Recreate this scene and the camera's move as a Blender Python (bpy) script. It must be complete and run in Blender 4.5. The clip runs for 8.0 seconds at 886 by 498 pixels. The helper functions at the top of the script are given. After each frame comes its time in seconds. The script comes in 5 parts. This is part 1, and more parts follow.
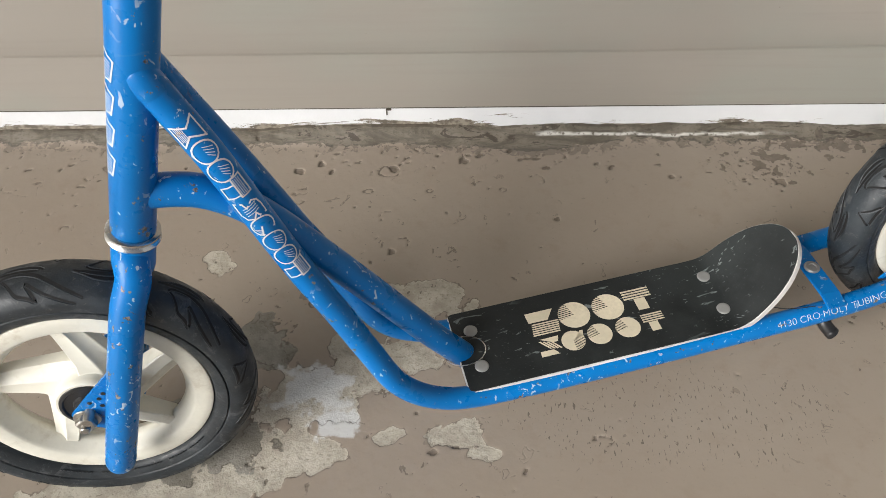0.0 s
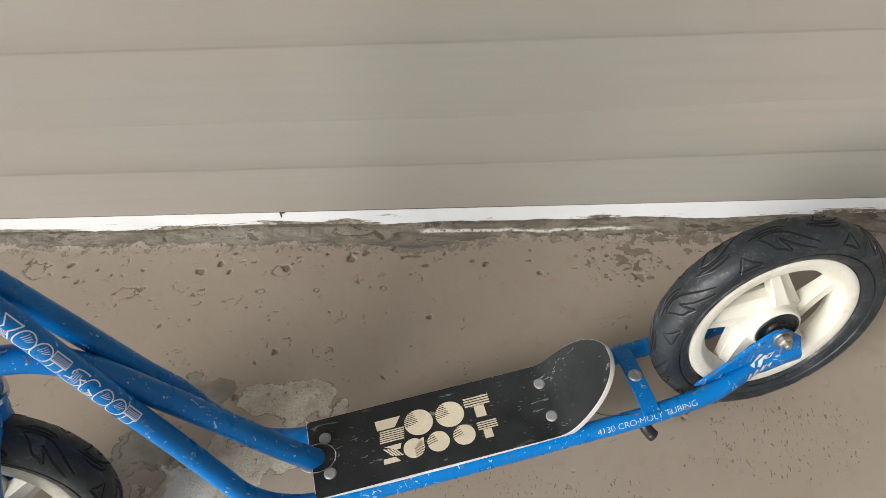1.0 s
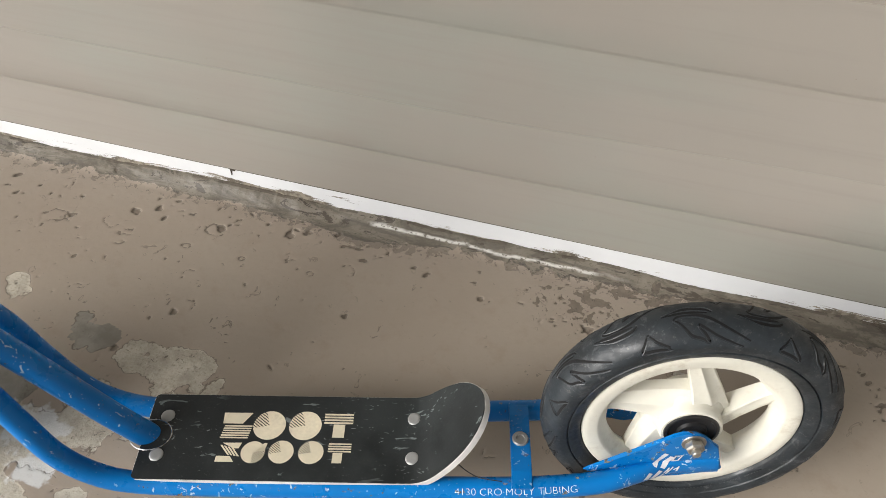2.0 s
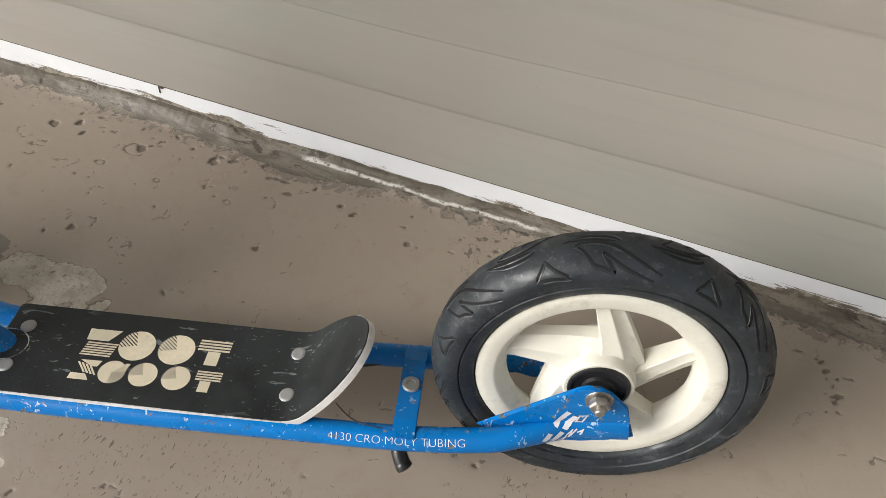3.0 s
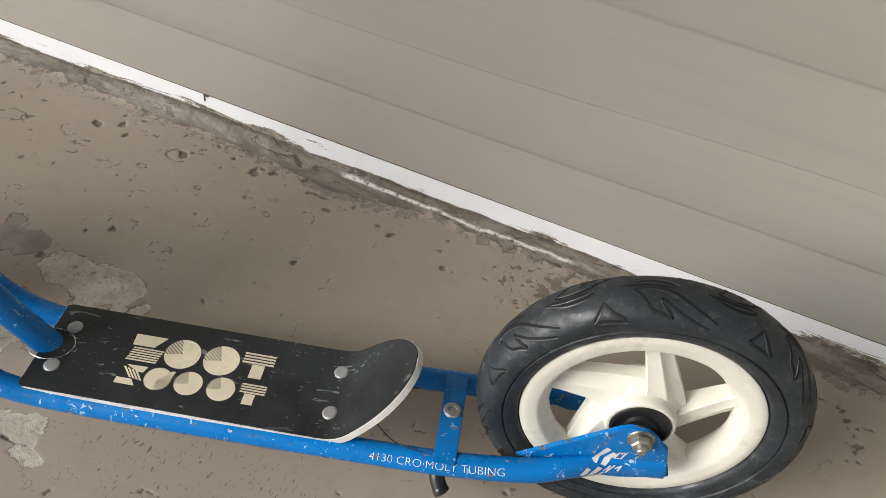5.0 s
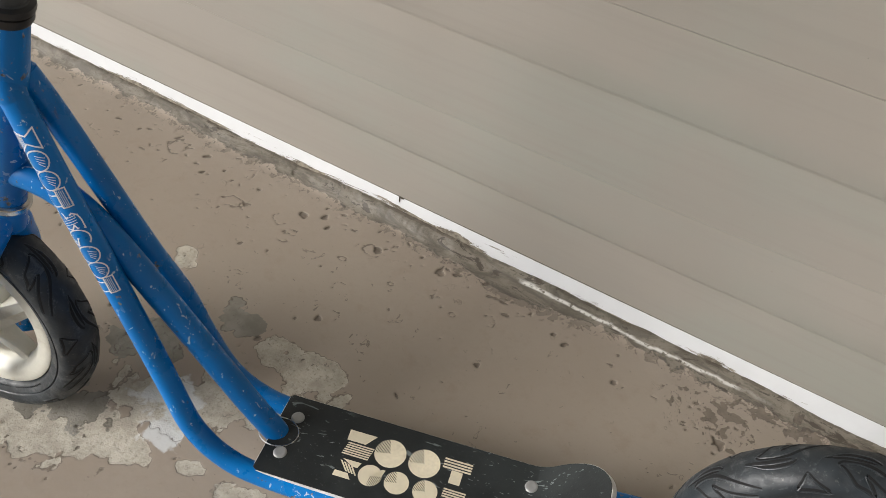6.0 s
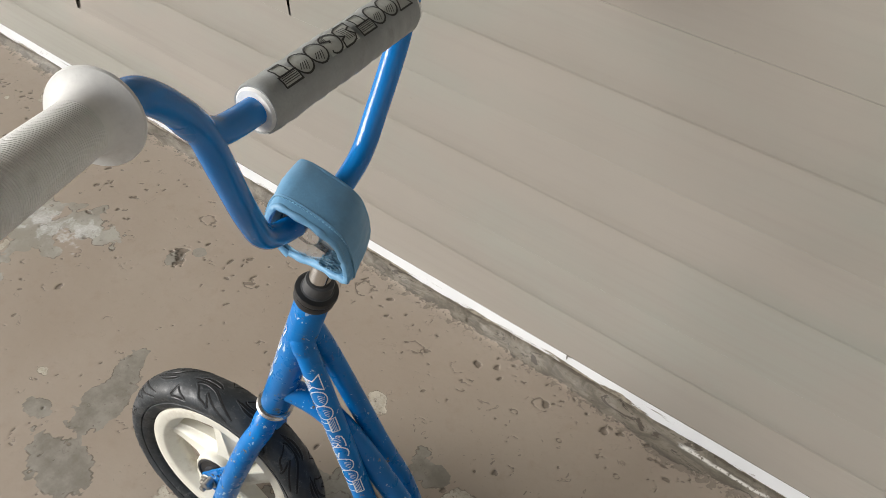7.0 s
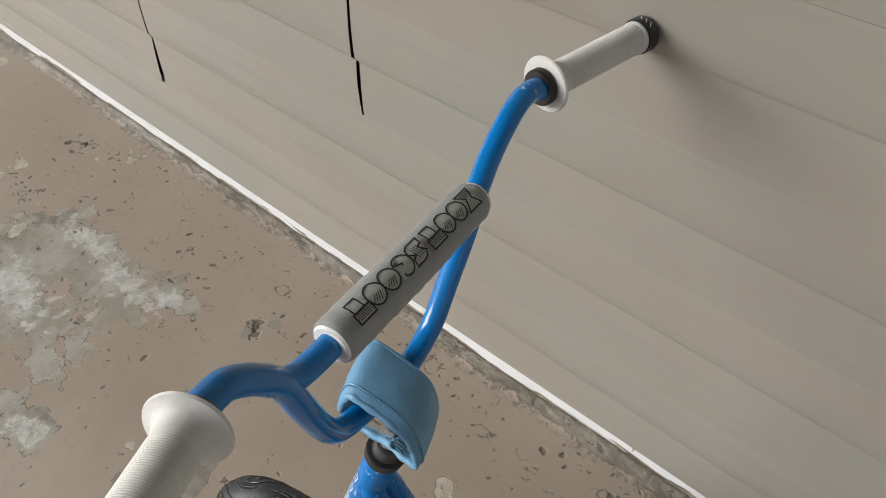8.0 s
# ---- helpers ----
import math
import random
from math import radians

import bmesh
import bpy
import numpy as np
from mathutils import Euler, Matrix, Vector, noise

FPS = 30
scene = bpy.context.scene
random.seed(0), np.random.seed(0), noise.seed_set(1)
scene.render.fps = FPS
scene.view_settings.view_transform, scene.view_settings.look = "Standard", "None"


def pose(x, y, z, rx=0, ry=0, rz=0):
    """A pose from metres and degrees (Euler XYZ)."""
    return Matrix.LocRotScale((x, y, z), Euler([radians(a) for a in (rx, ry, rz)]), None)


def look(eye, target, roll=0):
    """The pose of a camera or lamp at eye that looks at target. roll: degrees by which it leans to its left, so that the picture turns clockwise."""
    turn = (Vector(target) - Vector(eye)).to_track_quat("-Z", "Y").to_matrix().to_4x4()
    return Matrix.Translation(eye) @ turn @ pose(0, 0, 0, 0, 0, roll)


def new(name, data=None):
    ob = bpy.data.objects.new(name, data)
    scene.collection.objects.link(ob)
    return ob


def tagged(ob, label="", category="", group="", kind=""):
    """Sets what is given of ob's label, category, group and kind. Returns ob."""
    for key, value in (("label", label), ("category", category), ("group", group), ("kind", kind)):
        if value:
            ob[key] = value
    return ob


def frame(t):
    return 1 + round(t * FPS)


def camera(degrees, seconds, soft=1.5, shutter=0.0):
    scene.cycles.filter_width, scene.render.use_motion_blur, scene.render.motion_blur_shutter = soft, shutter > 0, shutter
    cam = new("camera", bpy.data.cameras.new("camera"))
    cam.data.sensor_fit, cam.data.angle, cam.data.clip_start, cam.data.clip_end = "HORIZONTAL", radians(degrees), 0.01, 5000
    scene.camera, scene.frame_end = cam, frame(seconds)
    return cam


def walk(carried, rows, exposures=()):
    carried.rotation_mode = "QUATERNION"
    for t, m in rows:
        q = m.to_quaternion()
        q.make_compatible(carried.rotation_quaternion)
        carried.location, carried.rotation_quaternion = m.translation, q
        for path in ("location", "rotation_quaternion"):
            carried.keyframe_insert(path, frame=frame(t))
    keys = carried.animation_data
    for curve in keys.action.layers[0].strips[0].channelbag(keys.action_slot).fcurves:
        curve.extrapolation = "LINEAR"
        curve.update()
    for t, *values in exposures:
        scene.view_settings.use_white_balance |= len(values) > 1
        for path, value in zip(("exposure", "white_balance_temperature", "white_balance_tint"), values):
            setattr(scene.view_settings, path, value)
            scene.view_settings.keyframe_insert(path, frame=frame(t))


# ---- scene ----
cam = camera(59.2, 8.0, soft=0.8)
PATH = [
    (0, (0.078, -0.783, 0.774), (0.066, 0.489, -0.769), -0.9),
    (0.5, (0.179, -0.772, 0.881), (0.16, 0.498, -0.664), -3.3),
    (1, (0.271, -0.739, 0.932), (0.226, 0.536, -0.608), -2.9),
    (1.2, (0.316, -0.68, 0.918), (0.215, 0.581, -0.63), -4.1),
    (2.3, (0.525, -0.627, 0.792), (0.184, 0.612, -0.742), 4.1),
    (2.5, (0.549, -0.616, 0.748), (0.194, 0.621, -0.783), 4.4),
    (3, (0.596, -0.606, 0.725), (0.253, 0.647, -0.796), 5.6),
    (3.5, (0.63, -0.613, 0.722), (0.361, 0.634, -0.818), 8.3),
    (4, (0.632, -0.619, 0.726), (0.397, 0.637, -0.813), 9.6),
    (4.2, (0.617, -0.617, 0.722), (0.377, 0.648, -0.808), 9.9),
    (5.3, (0.506, -0.636, 0.758), (0.136, 0.654, -0.726), 10.5),
    (5.5, (0.482, -0.646, 0.772), (0.074, 0.644, -0.701), 10.5),
    (6, (0.413, -0.663, 0.854), (-0.154, 0.576, -0.61), 7.5),
    (6.5, (0.34, -0.665, 0.964), (-0.35, 0.514, -0.497), 5.3),
    (7, (0.253, -0.676, 1.08), (-0.533, 0.464, -0.363), 3.0),
    (7.5, (0.204, -0.654, 1.176), (-0.677, 0.45, -0.239), 0.4),
    (8, (0.184, -0.592, 1.209), (-0.725, 0.423, -0.256), -1.6),
]
walk(cam, [(t, look(eye, target, roll)) for t, eye, target, roll in PATH], [(0, 0.91), (0.5, 0.90), (1, 0.94), (2.5, 0.98), (3, 0.90), (4, 0.94), (5.5, 0.84), (6.8, 0.93), (7.5, 0.82), (8, 0.68)])

# ---- world and light: open porch under a bright overcast sky ----
world = bpy.data.worlds.new("world")
scene.world = world
world.use_nodes = True
wn, wl = world.node_tree.nodes, world.node_tree.links
sky = wn.new("ShaderNodeTexSky")
sky.sky_type = "NISHITA"
sky.sun_disc = False
sky.sun_elevation, sky.sun_rotation = radians(27), radians(231)
sky.dust_density = 4.0
soften = wn.new("ShaderNodeHueSaturation")
soften.inputs["Saturation"].default_value = 0.35
wl.new(sky.outputs["Color"], soften.inputs["Color"])
wl.new(soften.outputs["Color"], wn["Background"].inputs["Color"])
wn["Background"].inputs["Strength"].default_value = 0.056
sun = new("sun", bpy.data.lights.new("sun", "SUN"))
sun.data.energy, sun.data.angle, sun.data.color = 2.45, radians(38), (1.0, 0.98, 0.958)
sun.matrix_world = look((-2.7, -2.2, 1.8), (0, 0, 0))


# ---- materials ----
class Nodes:
    """A small builder of node materials in object space."""

    def __init__(self, name, rough=0.5, metal=0.0, coat=0.0):
        self.mat = bpy.data.materials.new(name)
        self.mat.use_nodes = True
        self.t = self.mat.node_tree
        self.b = self.t.nodes["Principled BSDF"]
        self.b.inputs["Roughness"].default_value = rough
        self.b.inputs["Metallic"].default_value = metal
        self.b.inputs["Coat Weight"].default_value = coat
        self.b.inputs["Coat Roughness"].default_value = 0.15
        self.co = self.t.nodes.new("ShaderNodeTexCoord").outputs["Object"]

    def link(self, a, b):
        self.t.links.new(a, b)

    def mapped(self, scale):
        n = self.t.nodes.new("ShaderNodeMapping")
        n.inputs["Scale"].default_value = scale
        self.link(self.co, n.inputs["Vector"])
        return n.outputs["Vector"]

    def noise(self, scale, detail=4.0, rough=0.6, vec=None, warp=0.0):
        n = self.t.nodes.new("ShaderNodeTexNoise")
        n.inputs["Scale"].default_value, n.inputs["Detail"].default_value = scale, detail
        n.inputs["Roughness"].default_value, n.inputs["Distortion"].default_value = rough, warp
        self.link(vec or self.co, n.inputs["Vector"])
        return n.outputs["Fac"]

    def step(self, value, lo, hi, a=0.0, b=1.0):
        n = self.t.nodes.new("ShaderNodeMapRange")
        n.interpolation_type = "SMOOTHSTEP"
        for key, v in zip(("From Min", "From Max", "To Min", "To Max"), (lo, hi, a, b)):
            n.inputs[key].default_value = v
        self.link(value, n.inputs["Value"])
        return n.outputs["Result"]

    def math(self, op, a, b):
        n = self.t.nodes.new("ShaderNodeMath")
        n.operation = op
        for i, v in enumerate((a, b)):
            if isinstance(v, (int, float)):
                n.inputs[i].default_value = v
            else:
                self.link(v, n.inputs[i])
        return n.outputs[0]

    def attr(self, name):
        n = self.t.nodes.new("ShaderNodeAttribute")
        n.attribute_name = name
        return n.outputs["Fac"]

    def mix(self, fac, a, b):
        n = self.t.nodes.new("ShaderNodeMix")
        n.data_type = "RGBA"
        if isinstance(fac, (int, float)):
            n.inputs[0].default_value = fac
        else:
            self.link(fac, n.inputs[0])
        for i, v in ((6, a), (7, b)):
            if isinstance(v, tuple):
                n.inputs[i].default_value = (*v, 1)
            else:
                self.link(v, n.inputs[i])
        return n.outputs[2]

    def colour(self, c):
        if isinstance(c, tuple):
            self.b.inputs["Base Color"].default_value = (*c, 1)
        else:
            self.link(c, self.b.inputs["Base Color"])

    def rough(self, r):
        self.link(r, self.b.inputs["Roughness"])

    def bump(self, height, strength=0.3, distance=0.001):
        n = self.t.nodes.new("ShaderNodeBump")
        n.inputs["Strength"].default_value, n.inputs["Distance"].default_value = strength, distance
        self.link(height, n.inputs["Height"])
        self.link(n.outputs["Normal"], self.b.inputs["Normal"])


def tint(c, k):
    return tuple(min(1.0, v * k) for v in c)


def worn(name, c, rough=0.5, metal=0.0, coat=0.0, fine=220.0, broad=14.0, spread=0.16, bump=0.12, dirt=0.0, dirt_colour=(0.12, 0.10, 0.08)):
    """A plain surface with variation at two scales, fine relief and a little grime."""
    n = Nodes(name, rough, metal, coat)
    a, b = n.noise(broad, 3), n.noise(fine, 5)
    col = n.mix(n.step(a, 0.3, 0.7), tint(c, 1 - spread), tint(c, 1 + spread * 0.5))
    col = n.mix(n.step(b, 0.35, 0.75, 0, 0.5), col, tint(c, 1 - spread * 1.2))
    if dirt:
        col = n.mix(n.math("MULTIPLY", n.step(n.noise(broad * 2.5, 6, 0.7), 0.52, 0.72), dirt), col, dirt_colour)
    n.colour(col)
    n.rough(n.step(a, 0.2, 0.8, max(0.05, rough - 0.1), min(1, rough + 0.12)))
    n.bump(b, bump, 0.0006)
    return n.mat


def blue_paint(name, wear, gloss=0.0):
    """Blue enamel with stone chips down to pale primer, scuffs and rust; wear from 0 to 1."""
    n = Nodes(name, 0.30, 0.0, 0.25)
    n.b.inputs["Specular IOR Level"].default_value = 0.25 if not gloss else 0.5
    n.b.inputs["Coat Weight"].default_value = 0.06 if not gloss else 0.0
    c = (0.0005, 0.150, 0.455) if not gloss else (0.0006, 0.172, 0.515)
    col = n.mix(n.step(n.noise(9, 3), 0.3, 0.7), tint(c, 0.86), tint(c, 1.1))
    where = n.step(n.noise(16, 2), 0.60 - 0.26 * wear, 0.72 - 0.22 * wear)
    chip = n.math("MULTIPLY", n.step(n.noise(130, 3, 0.6, n.mapped((1, 1, 0.6)), 0.8), 0.635, 0.648), where)
    chip = n.math("MAXIMUM", chip, n.math("MULTIPLY", n.step(n.noise(300, 1, 0.5, n.mapped((1, 1, 0.55))), 0.745, 0.76), n.step(n.noise(11, 3), 0.66 - 0.5 * wear, 0.78 - 0.4 * wear)))
    col = n.mix(n.math("MULTIPLY", chip, 0.85), col, (0.43, 0.53, 0.62))
    rust = n.math("MULTIPLY", n.step(n.noise(85, 4, 0.7, n.mapped((1, 1.3, 0.8))), 0.675 - 0.05 * wear, 0.69 - 0.05 * wear), n.step(n.noise(7, 2), 0.62 - 0.35 * wear, 0.72 - 0.3 * wear))
    col = n.mix(rust, col, n.mix(n.step(n.noise(300, 3), 0.4, 0.6), (0.080, 0.068, 0.060), (0.21, 0.20, 0.19)))
    col = n.mix(n.step(n.noise(60, 3, 0.6, n.mapped((0.25, 1, 3))), 0.66, 0.74, 0, 0.3), col, (0.06, 0.21, 0.44))
    n.colour(col)
    n.rough(n.step(n.noise(30, 4), 0.3, 0.7, 0.24 - gloss * 0.9, 0.40 - gloss * 1.5))
    n.bump(n.math("SUBTRACT", n.noise(400, 2), n.math("ADD", chip, rust)), 0.25, 0.0004)
    return n.mat


def floor_paint():
    """Brown floor paint over old concrete; the mesh carries where it is worn, salty, grey or grimy."""
    n = Nodes("worn_floor_paint", 0.55)
    broad, fine, tiny = n.noise(3.2, 4, 0.6), n.noise(120, 5, 0.65), n.noise(340, 4, 0.6)
    paint = n.mix(n.step(broad, 0.3, 0.7), (0.285, 0.236, 0.188), (0.318, 0.270, 0.219))
    paint = n.mix(n.step(n.noise(26, 5, 0.7), 0.5, 0.75, 0, 0.5), paint, (0.262, 0.206, 0.160))
    paint = n.mix(n.step(fine, 0.56, 0.8, 0, 0.3), paint, (0.215, 0.168, 0.128))
    # where the paint has flaked; a thin dark brink paints its thickness shadow
    wear = n.math("ADD", n.attr("wear"), n.math("MULTIPLY", n.math("SUBTRACT", fine, 0.5), 0.22))
    bare = n.step(wear, 0.200, 0.222)
    brink_shade = n.math("MULTIPLY", n.step(wear, 0.135, 0.195), n.math("SUBTRACT", 1.0, bare))
    brink_shade = n.math("MULTIPLY", brink_shade, n.step(n.noise(55, 2), 0.38, 0.52))
    concrete = n.mix(n.step(n.noise(38, 6, 0.7), 0.35, 0.65), (0.345, 0.310, 0.250), (0.475, 0.44, 0.365))
    concrete = n.mix(n.step(n.noise(260, 3), 0.54, 0.68, 0, 0.65), concrete, (0.235, 0.21, 0.17))
    col = n.mix(bare, paint, concrete)
    damp = n.mix(n.step(n.noise(14, 5, 0.65), 0.36, 0.64), (0.140, 0.129, 0.105), (0.245, 0.234, 0.203))
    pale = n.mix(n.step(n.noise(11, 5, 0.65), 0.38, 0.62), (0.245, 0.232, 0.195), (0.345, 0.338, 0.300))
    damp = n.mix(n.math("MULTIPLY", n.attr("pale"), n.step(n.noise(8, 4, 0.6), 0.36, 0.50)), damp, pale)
    damp = n.mix(n.step(n.noise(150, 4, 0.7), 0.60, 0.68, 0, 0.6), damp, (0.12, 0.105, 0.083))
    edge = n.math("MULTIPLY", n.step(n.attr("grey"), 0.08, 0.30), n.math("SUBTRACT", 1.0, n.step(n.attr("grey"), 0.55, 0.9)))
    col = n.mix(n.step(n.math("ADD", n.attr("grey"), n.math("MULTIPLY", n.math("SUBTRACT", fine, 0.5), 0.5)), 0.35, 0.60, 0, 0.88), col, damp)
    col = n.mix(n.math("MULTIPLY", n.math("MULTIPLY", edge, n.step(n.noise(30, 2), 0.46, 0.56)), 0.75), col, (0.085, 0.070, 0.053))
    salt = n.math("MULTIPLY", n.step(n.attr("salt"), 0.02, 0.2), n.step(n.math("ADD", n.attr("salt"), n.math("ADD", n.math("MULTIPLY", n.math("SUBTRACT", n.noise(230, 5, 0.75), 0.5), 0.7), n.math("MULTIPLY", n.math("SUBTRACT", n.noise(38, 5, 0.7), 0.5), 1.3))), 0.30, 1.0, 0, 0.80))
    col = n.mix(salt, col, (0.60, 0.612, 0.605))
    # small outlined flakes, nicks and specks, thicker in some areas
    area = n.step(n.noise(2.3, 3), 0.42, 0.62, 0.15, 1.0)
    shape = n.noise(42, 3, 0.55, warp=0.8)
    flake = n.math("MULTIPLY", n.step(shape, 0.672, 0.682), n.math("SUBTRACT", 1.0, n.step(shape, 0.694, 0.708)))
    nick = n.step(n.noise(88, 2, 0.5, n.mapped((1.0, 1.5, 1)), 0.7), 0.735, 0.75)
    speck = n.step(n.noise(300, 1, 0.5), 0.775, 0.79)
    mark = n.math("MULTIPLY", n.math("MAXIMUM", flake, n.math("MAXIMUM", nick, speck)), area)
    dark = n.mix(n.step(n.noise(90, 5), 0.35, 0.7), (0.062, 0.048, 0.035), (0.130, 0.103, 0.078))
    col = n.mix(n.math("MULTIPLY", n.math("MAXIMUM", mark, brink_shade), 0.72), col, (0.105, 0.085, 0.066))
    # mortar along the wall: layered, ragged, with dark threads
    foot = n.math("ADD", n.math("MULTIPLY", n.attr("foot"), 2.0), n.math("MULTIPLY", n.math("SUBTRACT", n.noise(60, 6, 0.7, n.mapped((0.5, 1, 1))), 0.5), 1.9))
    band = n.step(foot, 0.0, 0.10)
    rim = n.math("MULTIPLY", n.step(foot, -0.16, 0.0), n.math("SUBTRACT", 1.0, n.step(foot, 0.05, 0.22)))
    crumb = n.math("MULTIPLY", n.step(n.attr("foot"), -0.98, -0.1), n.step(n.noise(125, 4, 0.65, warp=0.5), 0.585, 0.60))
    shed = n.math("ADD", n.noise(46, 5, 0.66, warp=0.6), n.math("MULTIPLY", n.attr("foot"), 0.13))
    shed = n.math("MULTIPLY", n.step(n.attr("foot"), -0.99, -0.6), shed)
    col = n.mix(n.step(shed, 0.500, 0.515, 0, 0.75), col, (0.175, 0.150, 0.118))
    lifted = n.math("MULTIPLY", n.step(shed, 0.484, 0.498), n.math("SUBTRACT", 1.0, n.step(shed, 0.502, 0.516)))
    col = n.mix(n.math("MULTIPLY", lifted, n.step(n.noise(70, 2), 0.45, 0.55, 0.1, 0.8)), col, (0.070, 0.056, 0.042))
    layer = n.noise(34, 6, 0.72, n.mapped((0.42, 1.4, 1)), 0.7)
    mortar = n.mix(n.step(layer, 0.40, 0.60), (0.108, 0.094, 0.072), (0.190, 0.167, 0.133))
    mortar = n.mix(n.step(n.noise(190, 4, 0.7), 0.56, 0.62, 0, 0.6), mortar, (0.095, 0.080, 0.060))
    mortar = n.mix(n.step(n.noise(31, 6, 0.74, n.mapped((0.42, 1.6, 1)), 0.9), 0.585, 0.60, 0, 0.9), mortar, (0.058, 0.047, 0.035))
    col = n.mix(n.math("MULTIPLY", crumb, 0.8), col, (0.115, 0.098, 0.076))
    col = n.mix(band, col, mortar)
    col = n.mix(n.math("MULTIPLY", n.math("MULTIPLY", rim, n.step(n.noise(45, 3), 0.46, 0.54)), 0.8), col, (0.068, 0.060, 0.046))
    col = n.mix(n.math("MULTIPLY", n.attr("smear"), n.step(n.noise(160, 5, 0.7), 0.38, 0.48)), col, (0.62, 0.605, 0.56))
    # fine dark scuffs where the floor is walked most
    scuff = n.math("MULTIPLY", n.step(n.noise(190, 3, 0.6, n.mapped((1.7, 0.55, 1)), 0.4), 0.625, 0.645), n.step(n.math("ADD", n.attr("scuff"), n.math("MULTIPLY", n.math("SUBTRACT", n.noise(18, 3), 0.5), 1.2)), 0.35, 0.6))
    col = n.mix(n.math("MULTIPLY", scuff, 0.8), col, (0.095, 0.078, 0.060))
    # pits and nicks: a dark ragged brink round a dusty floor
    g = n.math("ADD", n.attr("grime"), n.math("MULTIPLY", n.math("SUBTRACT", n.noise(240, 4, 0.65), 0.5), 0.55))
    hole = n.math("MULTIPLY", n.step(n.attr("grime"), 0.04, 0.12), n.step(g, 0.34, 0.46))
    col = n.mix(n.math("MULTIPLY", hole, 0.64), col, dark)
    col = n.mix(n.math("MULTIPLY", n.step(g, 0.80, 0.95), 0.25), col, (0.200, 0.165, 0.128))
    n.colour(col)
    n.rough(n.math("ADD", n.step(broad, 0.3, 0.7, 0.44, 0.56), n.math("MULTIPLY", bare, 0.3)))
    relief = n.math("ADD", n.math("MULTIPLY", n.noise(46, 4, 0.6), 0.7), n.math("MULTIPLY", n.noise(420, 3), bare))
    relief = n.math("SUBTRACT", relief, n.math("ADD", n.math("MULTIPLY", bare, 0.9), n.math("ADD", n.math("MULTIPLY", mark, 1.1), n.math("MULTIPLY", hole, 0.9))))
    relief = n.math("ADD", relief, n.math("MULTIPLY", n.math("ADD", band, layer), n.math("MULTIPLY", band, 1.6)))
    n.bump(relief, 0.5, 0.0012)
    return n.mat


def siding_mat():
    n = Nodes("beige_vinyl_siding", 0.36)
    n.b.inputs["Specular IOR Level"].default_value = 0.62
    grain = n.noise(9, 5, 0.6, n.mapped((0.35, 4, 9)))
    c = (0.326, 0.299, 0.262)
    col = n.mix(n.step(n.noise(1.6, 3), 0.3, 0.7), tint(c, 0.94), tint(c, 1.05))
    col = n.mix(n.step(n.noise(2.3, 4, 0.6, n.mapped((0.8, 1, 1.6))), 0.40, 0.62, 0, 0.75), col, (0.298, 0.301, 0.264))
    col = n.mix(n.step(grain, 0.45, 0.75, 0, 0.40), col, tint(c, 0.88))
    col = n.mix(n.step(n.noise(140, 3), 0.75, 0.78, 0, 0.5), col, (0.16, 0.14, 0.12))
    n.colour(col)
    n.rough(n.step(grain, 0.3, 0.7, 0.29, 0.42))
    n.bump(n.noise(30, 5, 0.6, n.mapped((0.6, 6, 12))), 0.16, 0.0006)
    return n.mat


def chipped_white():
    n = Nodes("chipped_white_paint", 0.5)
    flake = n.noise(19, 8, 0.72, n.mapped((0.36, 1, 2.8)), 0.7)
    low = n.attr("lower")
    lost = n.step(n.math("ADD", flake, n.math("MULTIPLY", n.step(low, 0.15, 0.95), 0.30)), 0.704, 0.712)
    col = n.mix(n.step(n.noise(12, 4), 0.35, 0.7), (0.72, 0.735, 0.75), (0.77, 0.785, 0.80))
    col = n.mix(lost, col, n.mix(n.step(n.noise(80, 4), 0.4, 0.6), (0.13, 0.11, 0.085), (0.30, 0.265, 0.215)))
    n.colour(col)
    n.bump(n.math("SUBTRACT", n.noise(200, 3), n.math("MULTIPLY", lost, 2.0)), 0.3, 0.0008)
    return n.mat


def grip_tape():
    n = Nodes("worn_black_deck_coating", 0.62)
    n.b.inputs["Specular IOR Level"].default_value = 0.3
    c = (0.0105, 0.0125, 0.0130)
    col = n.mix(n.step(n.noise(22, 5), 0.35, 0.7), c, (0.0185, 0.0215, 0.0220))
    col = n.mix(n.step(n.noise(320, 3), 0.62, 0.72, 0, 0.45), col, (0.040, 0.046, 0.046))
    scratch = n.math("MULTIPLY", n.step(n.noise(70, 3, 0.6, n.mapped((0.45, 1.6, 1)), 0.6), 0.645, 0.68), n.step(n.noise(12, 2), 0.40, 0.54))
    col = n.mix(n.step(n.noise(7, 5, 0.7), 0.50, 0.66, 0, 0.45), col, (0.030, 0.036, 0.036))
    col = n.mix(scratch, col, (0.14, 0.16, 0.16))
    nick = n.math("MULTIPLY", n.step(n.noise(150, 3, 0.6, n.mapped((0.7, 1.6, 1)), 0.8), 0.655, 0.68), n.step(n.noise(9, 3), 0.42, 0.60))
    col = n.mix(nick, col, (0.17, 0.19, 0.19))
    n.colour(col)
    n.rough(n.step(n.noise(22, 5), 0.35, 0.7, 0.5, 0.7))
    n.bump(n.noise(500, 3), 0.4, 0.0006)
    return n.mat


